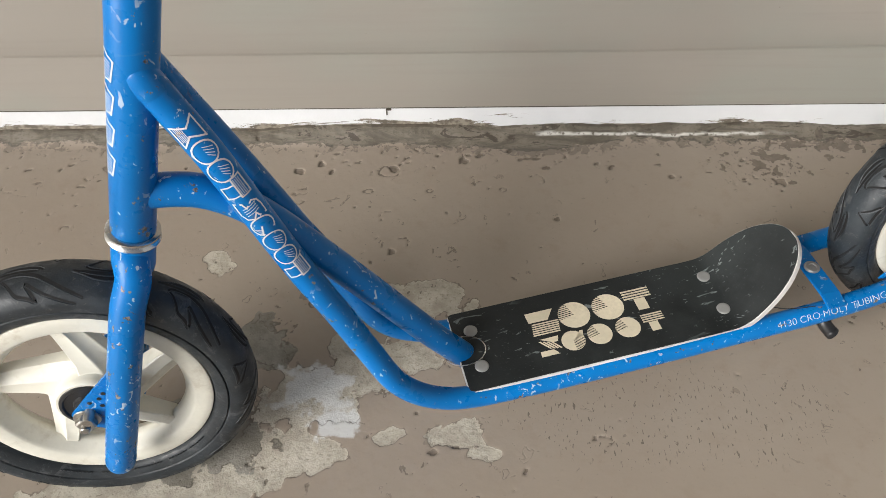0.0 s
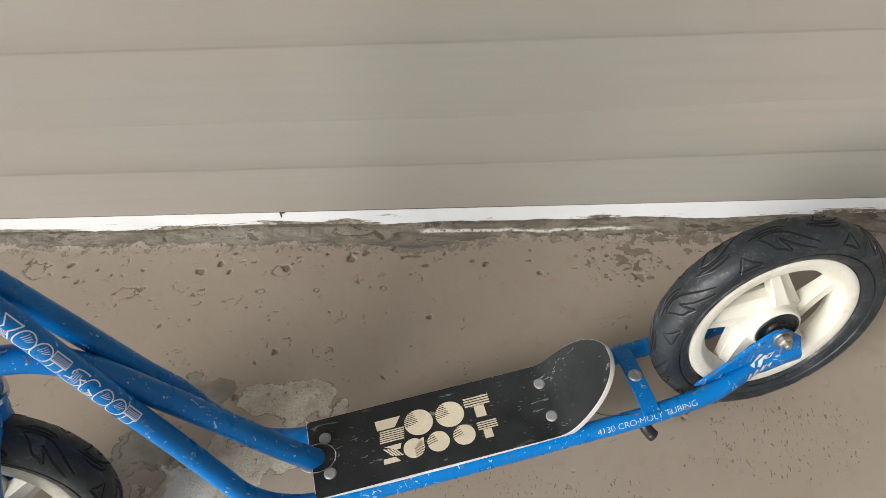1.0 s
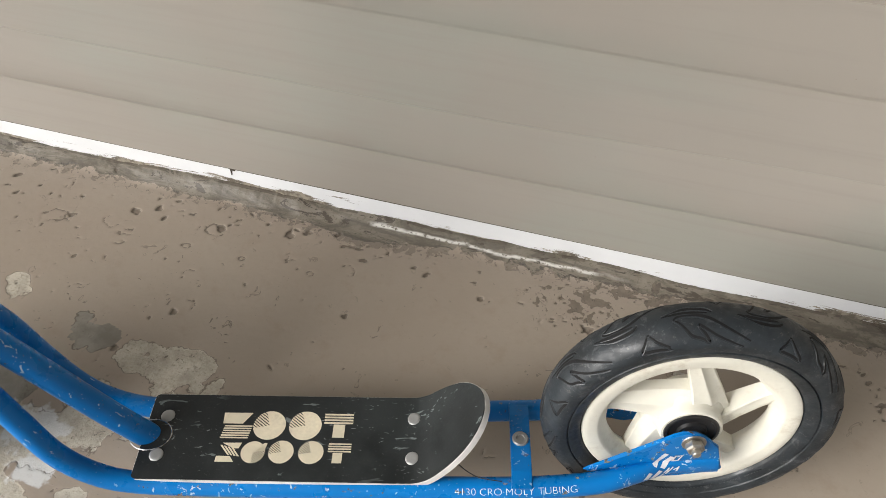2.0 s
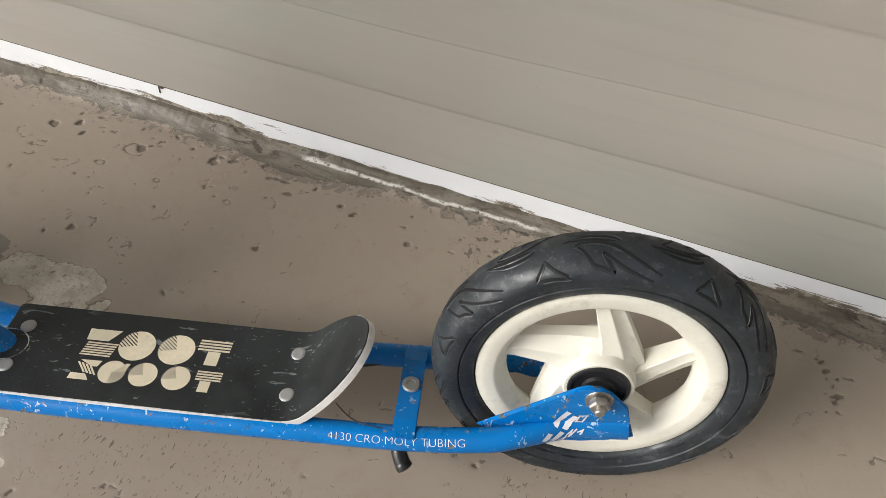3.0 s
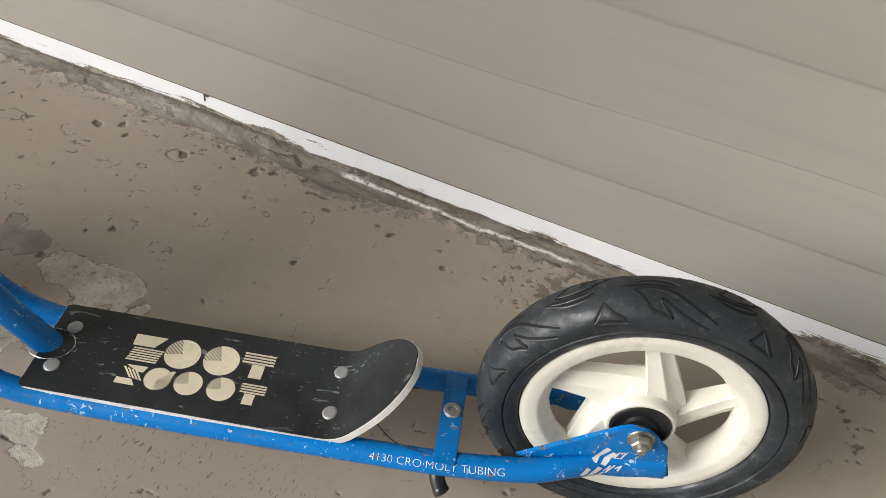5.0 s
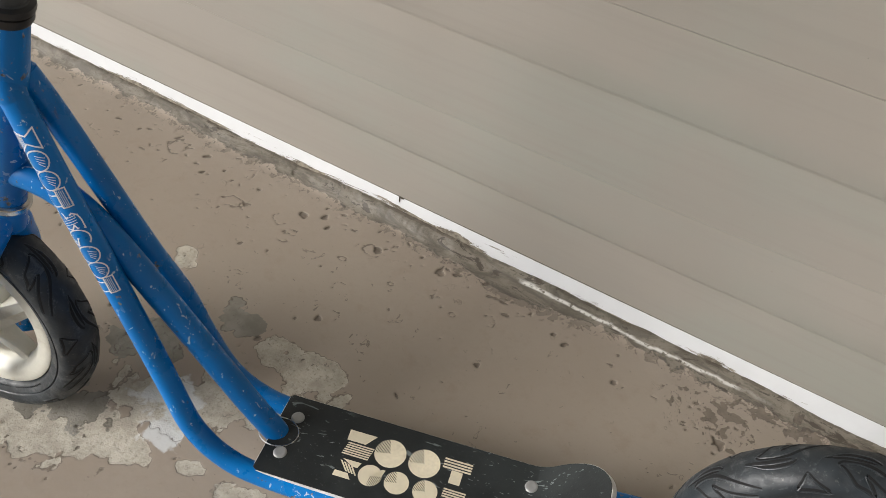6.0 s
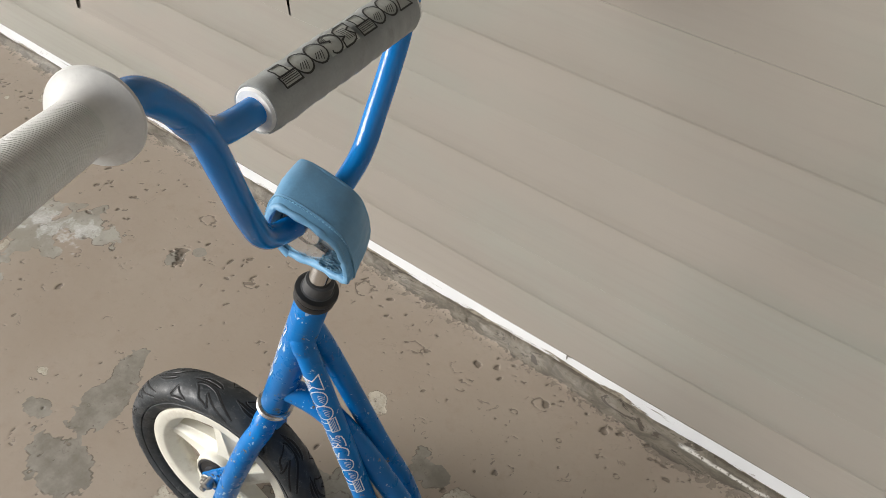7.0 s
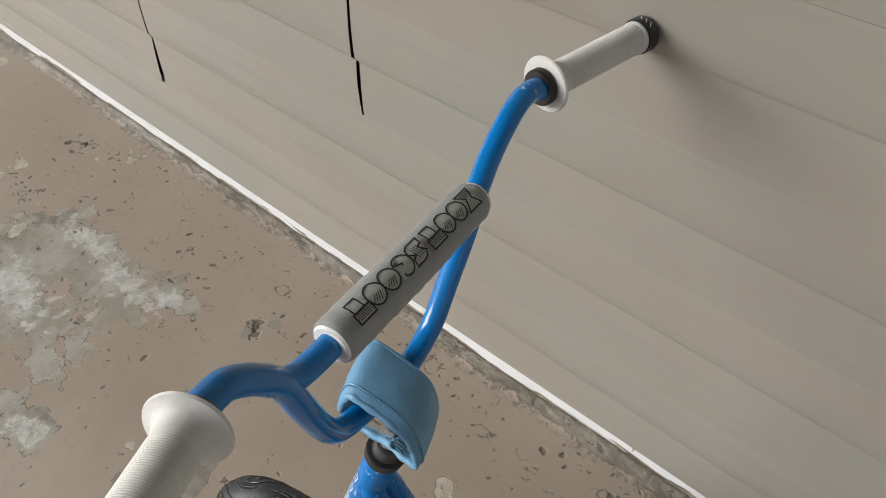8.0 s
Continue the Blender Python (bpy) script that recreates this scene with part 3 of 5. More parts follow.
# ---- wall: white foot strip and beige lap siding ----
WALL_Y, COURSE, FOOT_Z = 0.070, 0.1005, 0.0525
bm = bmesh.new()
add_box(bm, (-6, 0.105, -0.05), (5, 0.25, 2.9))
wall = part("wall_north", bm, BACKING)
tagged(wall, "house wall clad in beige horizontal lap siding", "wall", kind="structure")


def foot_strip():
    """A painted strip between siding and floor, its face a little uneven."""
    nx, nz = 700, 5
    xs = np.linspace(-3.2, 2.4, nx)
    verts, faces, low = [], [], []
    for i, x in enumerate(xs):
        for j in range(nz):
            h = j / (nz - 1)
            wob = noise.noise(Vector((x * 14, h * 2, 3.1))) * 0.0012
            verts.append((x, 0.0765 + wob + 0.001 * h, -0.004 + 0.060 * h))
            low.append(1 - h)
        verts.append((x, 0.104, 0.056))
        low.append(0)
    m = nz + 1
    for i in range(nx - 1):
        for j in range(nz):
            a = i * m + j
            faces.append((a, a + m, a + m + 1, a + 1))
    me = bpy.data.meshes.new("foot_strip")
    me.from_pydata(verts, [], faces)
    me.attributes.new("lower", "FLOAT", "POINT").data.foreach_set("value", low)
    me.polygons.foreach_set("use_smooth", [True] * len(me.polygons))
    me.materials.append(STRIP)
    ob = new("trim", me)
    return tagged(ob, "chipped white painted strip at the foot of the wall", "trim", kind="structure")


trim = foot_strip()
# thin dark box that draws the shadow line below the siding
bm = bmesh.new()
add_box(bm, (-6, 0.0716, 0.0506), (5, 0.0790, 0.0524))
part("siding_shadow_line", bm, BACKING, wall, "thin dark strip in place of the shadow under the siding")
# a nick in the strip
bm = bmesh.new()
add_box(bm, (-0.0082, 0.0755, 0.034), (-0.0066, 0.0785, 0.046), 0.0005)
add_box(bm, (-0.0084, 0.0755, 0.043), (-0.0005, 0.0785, 0.0458), 0.0005)
part("nick", bm, BACKING, trim, "dark nick through the paint")


def slip(x):
    """How far the lowest cladding has slipped down along the wall."""
    a, b = min(max((x - 0.30) / 0.5, 0.0), 1.0), min(max((-0.40 - x) / 0.8, 0.0), 1.0)
    return 0.0205 - 0.0140 * a * a * (3 - 2 * a) - 0.0050 * b * b * (3 - 2 * b)


def siding_panel(k, x0, x1, gap0=0.0, gap1=0.0):
    """One double-course panel: two faces that cove back under the course above. Gaps open towards the lower edge."""
    prof = []
    for c in (0, 1):
        z = FOOT_Z + (2 * k + c) * COURSE
        if c == 0:
            prof += [(z + 0.002, WALL_Y + 0.008), (z, WALL_Y + 0.006), (z, WALL_Y + 0.0012), (z + 0.0012, WALL_Y)]
        else:
            prof += [(z - 0.0010, WALL_Y + 0.0018), (z + 0.0010, WALL_Y + 0.0010), (z + 0.0040, WALL_Y + 0.0002)]
        prof += [(z + 0.030, WALL_Y - 0.0002), (z + 0.050, WALL_Y), (z + 0.060, WALL_Y + 0.0003), (z + 0.072, WALL_Y + 0.0009), (z + 0.086, WALL_Y + 0.0015), (z + COURSE - 0.003, WALL_Y + 0.0019)]
    prof += [(FOOT_Z + (2 * k + 2) * COURSE + 0.012, WALL_Y + 0.0042)]
    bm = bmesh.new()
    n = max(2, int((x1 - x0) / 0.09))
    z0, z1 = prof[0][0], prof[-1][0]
    rows = []
    for i in range(n + 1):
        row = []
        for z, y in prof:
            t = 1 - (z - z0) / (z1 - z0)
            course = ((z - FOOT_Z) / COURSE) % 1.0
            upper = z > FOOT_Z + (2 * k + 1) * COURSE - 0.002
            if k == 1:
                open_ = 0.34 - 0.12 * course if upper else 1.0 - 0.72 * course
            else:
                open_ = 0.80 - 0.25 * course if upper else 0.35 + 0.55 * math.sin(min(course, 0.98) * 2.4)
            back = -0.008 if z > FOOT_Z + (2 * k + 1) * COURSE else 0.0
            a, b = x0 + gap0 * open_ + (back if gap0 else 0), x1 - gap1 * open_ + (back if gap1 else 0)
            x = a + (b - a) * i / n
            end = 0.0
            if (gap1 and i == n) or (gap0 and i == 0):
                end = -0.0022 * t
            sway = 0.0008 * noise.noise(Vector((x * 2.1, z * 6, k * 3.7)))
            sag = slip(x) * (max(0.0, (z - FOOT_Z) / (2 * COURSE)) ** 1.25 if z < FOOT_Z + 2 * COURSE else max(0.0, 1 - (z - FOOT_Z - 2 * COURSE) / COURSE))
            row.append(bm.verts.new((x, y + sway + end, z - sag)))
        rows.append(row)
    for a, b in zip(rows, rows[1:]):
        for j in range(len(prof) - 1):
            bm.faces.new((a[j], b[j], b[j + 1], a[j + 1]))
    return part("siding_panel", bm, SIDING, wall, sharp=25)


for k in range(14):
    joint = {1: -1.186, 2: -0.566}.get(k)
    if joint is None:
        siding_panel(k, -6, 5)
    else:
        siding_panel(k, -6, joint, gap1=0.016 if k == 1 else 0.008)
        siding_panel(k, joint, 5, gap0=0.001)

# unseen plain roof and end wall, added to close the porch and block light
bm = bmesh.new()
add_box(bm, (-5.0, -1.9, 2.45), (3.0, 0.25, 2.6))
tagged(part("ceiling", bm, SIDING), "unseen plain ceiling added to block the overhead sky", "ceiling", kind="structure")
bm = bmesh.new()
add_box(bm, (1.95, -1.9, -0.02), (2.10, 0.069, 2.449))
tagged(part("unseen_wall_east", bm, PLAINGREY), "unseen plain grey end wall added to darken the right side", "wall", kind="structure")


# ---- the scooter: x runs to its rear, y to the wall, z up ----
scooter = new("kick_scooter")
tagged(scooter, "blue steel kick scooter with black deck, cream wheels and grey pad", "scooter")
scooter.matrix_basis = pose(0.106, -0.342, 0.0, 0, 0, 13.2) @ pose(0, 0, 0, -4.0, 0, 0)
STEER = pose(-0.277, 0, 0.312, 0, 16.6, 0) @ pose(0, 0, 0, 0, 0, -5.0)
WHEEL_R = 0.1465

# frame
add = lambda name, bm, mat, label="", parent=scooter, at=None: part(name, bm, mat, parent, label, at)
axis = Vector((0.058, 0, 0.192)).normalized()
low, top = Vector((-0.277, 0, 0.312)), Vector((-0.2155, 0, 0.5155))
head = add("head_tube", lathe([(0.0162, 0.004), (0.0171, 0.006), (0.0171, 0.209), (0.0162, 0.211)], 40, along(low, top)), BLUE)
NEAR_SIDE = [(-0.229, -0.0065, 0.456), (-0.217, -0.011, 0.4305), (-0.198, -0.0175, 0.387), (-0.177, -0.0208, 0.3245), (-0.156, -0.024, 0.263), (-0.132, -0.0305, 0.2046), (-0.111, -0.036, 0.149), (-0.089, -0.0425, 0.098), (-0.0595, -0.0468, 0.0686), (-0.020, -0.049, 0.0546), (0.0475, -0.049, 0.0524), (0.151, -0.049, 0.0566), (0.281, -0.0492, 0.065), (0.3856, -0.0498, 0.0739), (0.460, -0.0478, 0.0862), (0.500, -0.0405, 0.0945), (0.535, -0.0322, 0.0990), (0.582, -0.0318, 0.1085)]
FAR_SIDE = [(-0.228, 0.0125, 0.4565), (-0.218, 0.0170, 0.429), (-0.200, 0.0205, 0.384), (-0.176, 0.0252, 0.322), (-0.154, 0.0315, 0.2605), (-0.132, 0.0400, 0.201), (-0.1145, 0.0425, 0.145), (-0.093, 0.0440, 0.0935), (-0.064, 0.0430, 0.066), (-0.023, 0.0415, 0.0538), (0.046, 0.0405, 0.0525), (0.151, 0.041, 0.0566), (0.281, 0.042, 0.0645), (0.3856, 0.0425, 0.0730), (0.460, 0.0415, 0.0850), (0.500, 0.0395, 0.0925), (0.535, 0.0365, 0.0975), (0.580, 0.0355, 0.1100)]


def side_radii(line):
    """Round tube, squeezed flat towards the dropout."""
    out = []
    for c in line:
        f = min(1, max(0, (c.x - 0.47) / 0.06))
        slim = min(1, max(0, (c.x + 0.12) / 0.12))
        r = 0.0120 * (1 - slim) + 0.0115 * slim
        out.append((r * (1 - 0.42 * f), r * (1 + 0.25 * f)))
    return out


for s, pts in ((-1, NEAR_SIDE), (1, FAR_SIDE)):
    line = smooth(pts, 8)
    rail = add("side_tube", add_tube(bmesh.new(), line, side_radii(line), 22), BLUE)
    # dropout plate welded on the squeezed end
    bm = bmesh.new()
    outline = [(0.450, 0.0865), (0.484, 0.1165), (0.517, 0.1475), (0.5265, 0.1585), (0.535, 0.1640), (0.547, 0.1640), (0.557, 0.1575), (0.574, 0.1420), (0.5805, 0.1210), (0.5885, 0.0995), (0.566, 0.0905), (0.544, 0.0820), (0.500, 0.0765)]
    if s > 0:
        outline = [(0.470, 0.088), (0.522, 0.118), (0.535, 0.150), (0.547, 0.1570), (0.558, 0.152), (0.572, 0.142), (0.583, 0.112), (0.560, 0.099), (0.500, 0.080)]
    add_plate(bm, outline, s * 0.0300, s * 0.0345, 0.0014)
    add("dropout_plate", bm, WORNBLUE, "chipped blue dropout plate with rust spots", rail)
    add("axle_nut", hexnut(bmesh.new(), along((0.5475, s * 0.0345, 0.1498 - 0.0030 * (s > 0)), (0.547, s * 0.08, 0.1520 - 0.0074 * (s > 0))), 0.0086), DULL, "weathered steel axle nut")
add("centre_tube", tube([(-0.266, 0.0005, 0.352), (-0.240, 0, 0.351), (-0.2125, 0, 0.342), (-0.1836, 0, 0.3175), (-0.1535, 0, 0.277), (-0.101, 0, 0.1966), (-0.0442, 0.0005, 0.1064), (-0.005, 0.0015, 0.050)], 0.0136, 24), BLUE)
# weld fillets at the head tube
bm = bmesh.new()
for s in (-1, 1):
    add_lathe(bm, [(0.0002, -0.0085), (0.0048, -0.0076), (0.0088, -0.0050), (0.0110, -0.0010), (0.0119, 0.0050), (0.01195, 0.0150), (0.0112, 0.0180)], 24, along((-0.230, -0.0075 if s < 0 else 0.0120, 0.459), (-0.2175, -0.0118 if s < 0 else 0.0165, 0.431)))
add("weld_collar", bm, BLUE)
# headset
add("upper_bearing_cup", lathe([(0.016, 0.2110), (0.0190, 0.2120), (0.0200, 0.2145), (0.0196, 0.2195), (0.0184, 0.2202), (0.0188, 0.2215), (0.0206, 0.2220), (0.0211, 0.2245), (0.0206, 0.2280), (0.0185, 0.2290), (0.012, 0.2290)], 40, along(low, top)), BLACK, "black headset cup")
add("bearing_cone", lathe([(0.0160, 0.2290), (0.0144, 0.2298), (0.0140, 0.2400), (0.0134, 0.2415), (0.0104, 0.2415)], 32, along(low, top)), GREYRUB, "dark grey headset cone")
add("lower_bearing_ring", lathe([(0.017, -0.003), (0.0200, -0.0022), (0.0212, 0.0), (0.0200, 0.0022), (0.0188, 0.0032), (0.0207, 0.0048), (0.0207, 0.0064), (0.0185, 0.0076), (0.017, 0.0076)], 40, along(low, top)), STEEL, "bright steel bearing ring")

# rail bracket with its bolt, and a black rod foot under the rail
bm = bmesh.new()
for a, b in (((-0.056, 0.0850), (-0.040, 0.0885)), ((-0.040, 0.0885), (0.026, 0.0885)), ((0.026, 0.0885), (0.041, 0.0850))):
    m = pose(0.386, (a[0] + b[0]) / 2, (a[1] + b[1]) / 2, math.degrees(math.atan2(b[1] - a[1], b[0] - a[0])), 0, 0)
    add_box(bm, (-0.0105, -math.dist(a, b) / 2 - 0.0008, -0.0018), (0.0105, math.dist(a, b) / 2 + 0.0008, 0.0018), 0.0006, m)
bracket = add("rail_bracket", bm, BLUE, "blue cross bracket between the rails")
add("bolt", lathe([(0.0085, 0), (0.0088, 0.0012), (0.0075, 0.0028), (0.0045, 0.0028), (0.004, 0.0012), (0.0001, 0.0012)], 24, along((0.386, -0.003, 0.0902), (0.386, -0.003, 0.1))), BOLT, "flat steel bolt", bracket)
add("rod_foot", tube([(0.381, -0.044, 0.062), (0.3835, -0.054, 0.0535), (0.3880, -0.061, 0.0480), (0.3915, -0.0645, 0.0450)], [0.0072] * 8 + [0.0074] * 12 + [0.0078] * 8 + [0.0072, 0.006, 0.004], 16), BLACK, "black rubber rod end")
add("steel_rod", tube([(0.375, 0.036, 0.074), (0.345, 0.034, 0.066), (0.30, 0.030, 0.052)], 0.0034, 12), BLACK, "thin glossy black rod")
add("wire", tube([(0.318, -0.020, 0.070), (0.332, -0.034, 0.0735), (0.346, -0.044, 0.0800), (0.366, -0.0485, 0.0832)], 0.0006, 8), BLACK, "thin black wire under the deck")

# deck: a board that kicks up to a rounded tail
DECK_W, BEND, KICK = 0.0520, 0.2852, radians(50.5)


def deck_line(u):
    """Place and slope of the deck's top surface at the length u from its front edge."""
    base = math.atan(0.0385)
    bend_r = 0.0355
    arc = bend_r * (KICK - base)
    z0 = 0.0655
    if u < BEND:
        return -0.018 + u * math.cos(base), z0 + u * math.sin(base), base
    x, z = -0.018 + BEND * math.cos(base), z0 + BEND * math.sin(base)
    a = min(u - BEND, arc) / bend_r
    x += bend_r * (math.sin(base + a) - math.sin(base))
    z += bend_r * (math.cos(base) - math.cos(base + a))
    if u - BEND > arc:
        x += (u - BEND - arc) * math.cos(KICK)
        z += (u - BEND - arc) * math.sin(KICK)
    return x, z, base + a


DECK_L = 0.3963


def deck_half(u):
    w = DECK_W
    if u < 0.006:
        w -= 0.006 - math.sqrt(max(0, 0.006 ** 2 - (0.006 - u) ** 2))
    if u > 0.2896:
        t = (u - 0.2896) / (DECK_L - 0.2896)
        w *= max(0.0, 1 - t ** 2.65) ** 0.5
    return max(w, 0.0005)


def deck_point(u, v, lift=0.0):
    x, z, a = deck_line(u)
    return Vector((x - math.sin(a) * lift, v, z + math.cos(a) * lift))


def board(lift0, lift1, inset):
    """A slab that follows the deck between two levels."""
    us = [0.0, 0.001, 0.002, 0.004, 0.006] + [0.006 + 0.286 * k / 24 for k in range(1, 25)] + [0.292 + (DECK_L - 0.292) * math.sin(k / 30 * math.pi / 2) for k in range(1, 31)]
    bm, rows = bmesh.new(), []
    for u in us:
        w = max(deck_half(u) - inset, 0.0004)
        u2 = min(max(u, inset), DECK_L - inset)
        rows.append([[bm.verts.new(deck_point(u2, w * k / 4, h)) for k in range(-4, 5)] for h in (lift0, lift1)])
    for a, b in zip(rows, rows[1:]):
        for lv in (0, 1):
            for k in range(8):
                bm.faces.new((a[lv][k], a[lv][k + 1], b[lv][k + 1], b[lv][k]))
        for k in (0, 8):
            bm.faces.new((a[0][k], a[1][k], b[1][k], b[0][k]))
    for r in (rows[0], rows[-1]):
        for k in range(8):
            bm.faces.new((r[0][k], r[0][k + 1], r[1][k + 1], r[1][k]))
    return bm


deck = add("deck", board(-0.0074, -0.0008, 0.0), PLY, "black coated deck board with a white edge")
add("deck_coating", board(-0.0008, 0.0004, 0.0009), TAPE, "worn black deck coating", deck)
for u, v in ((0.0205, 0.0235), (0.0205, -0.0237), (0.291, 0.0243), (0.291, -0.0232)):
    a, b = deck_point(u, v, 0.0002), deck_point(u, v, 0.02)
    add("bolt", lathe([(0.0076, 0), (0.0075, 0.0006), (0.0066, 0.0013), (0.0050, 0.0016), (0.0030, 0.0015), (0.0001, 0.0013)], 24, along(a, b)), BOLT, "flat domed steel bolt", deck)
a, b = deck_point(0.008, 0, 0.0003), deck_point(0.008, 0, 0.02)
bm = bmesh.new()
loop = [a + Vector((0.0225 * math.cos(t), 0.0185 * math.sin(t), 0.0009 * math.cos(t))) for t in [k * math.tau / 40 for k in range(41)]]
add_tube(bm, loop, 0.0007, 6, (0, 0, 1), False)
add("slot_rim", bm, STEEL, "thin rim round the tube slot", deck)


def on_deck(x, y, lift):
    return deck_point(x + 0.018, y, 0.0008 + lift)


def fill(bm, place, pts):
    bm.faces.new([bm.verts.new(place(x, y, 0)) for x, y in pts])


def clipped(poly, a, b):
    """The part of a flat outline that lies to the left of the line from a to b."""
    side = lambda p: (b[0] - a[0]) * (p[1] - a[1]) - (b[1] - a[1]) * (p[0] - a[0])
    out = []
    for p, q in zip(poly, poly[1:] + poly[:1]):
        s, t = side(p), side(q)
        if s >= 0:
            out.append(p)
        if s * t < 0:
            g = s / (s - t)
            out.append((p[0] + (q[0] - p[0]) * g, p[1] + (q[1] - p[1]) * g))
    return out


def ink(pts, name="emblem_shape", label=""):
    if len(pts) > 2:
        bm = bmesh.new()
        fill(bm, on_deck, pts)
        add(name, bm, PRINT, label, deck)


def arc(cx, cy, r, t0, t1, n=24):
    return [(cx + r * math.cos(radians(t0 + (t1 - t0) * k / n)), cy + r * math.sin(radians(t0 + (t1 - t0) * k / n))) for k in range(n + 1)]


def cut_disc(cx, cy, r, mid, span=84):
    """A printed disc whose sector round the angle mid is hatched with slanting bars."""
    a0, a1 = mid + span / 2, mid - span / 2 + 360
    ink(arc(cx, cy, r, a0, (a0 + a1) / 2) + [(cx, cy)], label="cream printed shape")
    ink(arc(cx, cy, r, (a0 + a1) / 2, a1) + [(cx, cy)])
    sector = arc(cx, cy, r, mid - span / 2, mid + span / 2, 16) + [(cx, cy)]
    d = Vector((math.cos(radians(-38)), math.sin(radians(-38))))
    n = Vector((-d.y, d.x))
    for k in range(-7, 8):
        o = Vector((cx, cy)) + n * (k + 0.15) * r * 0.15
        a, b = o - d, o + d
        up = n * r * 0.092
        bar = clipped(clipped(sector, a, b), b + up, a + up)
        ink(bar, "emblem_bar")


def slab(x0, x1, y0, y1, n=4, lean=0.0):
    """n bars along x, stepping by lean a bar."""
    h = (y1 - y0) / n
    for k in range(n):
        a = y0 + k * h
        ink([(x0 + lean * k, a), (x1 + lean * k, a), (x1 + lean * (k + 0.6), a + h * 0.6), (x0 + lean * (k + 0.6), a + h * 0.6)], "emblem_bar")


# upper row of printed shapes: wedge over bars, two discs, bars over a block
ink([(0.0645, 0.0285), (0.0965, 0.0287), (0.0870, 0.0150), (0.0655, 0.0150)], label="cream printed wedge")
slab(0.0655, 0.0955, -0.0030, 0.0140, 6, 0.0005)
cut_disc(0.1165, 0.0135, 0.0176, 150)
cut_disc(0.1555, 0.0138, 0.0176, 150)
slab(0.1755, 0.2070, 0.0165, 0.0305, 4)
ink([(0.1862, -0.0002), (0.1988, -0.0002), (0.1988, 0.0158), (0.1862, 0.0158)])
# lower row, smaller
ink([(0.0700, -0.0085), (0.0910, -0.0080), (0.0885, -0.0150), (0.0830, -0.0150)])
ink([(0.0660, -0.0308), (0.0860, -0.0308), (0.0810, -0.0240), (0.0665, -0.0240)])
for k in range(4):
    ink([(0.0680 + 0.0042 * k, -0.0110 - 0.0010 * k), (0.0702 + 0.0042 * k, -0.0110 - 0.0010 * k), (0.0800 + 0.0036 * k, -0.0225 - 0.0006 * k), (0.0778 + 0.0036 * k, -0.0225 - 0.0006 * k)], "emblem_bar")
cut_disc(0.1045, -0.0190, 0.0128, -40, 100)
ink([(0.1060, -0.0190), (0.1150, -0.0080), (0.1185, -0.0082), (0.1165, -0.0165)])
cut_disc(0.1342, -0.0182, 0.0134, 150)
cut_disc(0.1660, -0.0182, 0.0134, 150)
slab(0.1838, 0.2082, -0.0175, -0.0058, 4)
ink([(0.1892, -0.0302), (0.1995, -0.0302), (0.1995, -0.0182), (0.1892, -0.0182)])


# ---- marks on the tubes ----
def tube_place(line, r, mid, ref=(0, -1, 0), lift=0.0004):
    """Maps lengths along a tube and round it (from the angle mid) to its surface."""
    fr = frames(line, ref)
    run = [0.0]
    for a, b in zip(line, line[1:]):
        run.append(run[-1] + (b - a).length)

    def place(u, v, up):
        u = min(max(u, 0), run[-1] - 1e-6)
        i = int(np.searchsorted(run, u, side="right")) - 1
        t = (u - run[i]) / (run[i + 1] - run[i])
        c, s, n = (a.lerp(b, t) for a, b in zip(fr[i], fr[i + 1]))
        ang = mid + v / r
        return c + (s.normalized() * math.cos(ang) + n.normalized() * math.sin(ang)) * (r + lift + up)

    return place


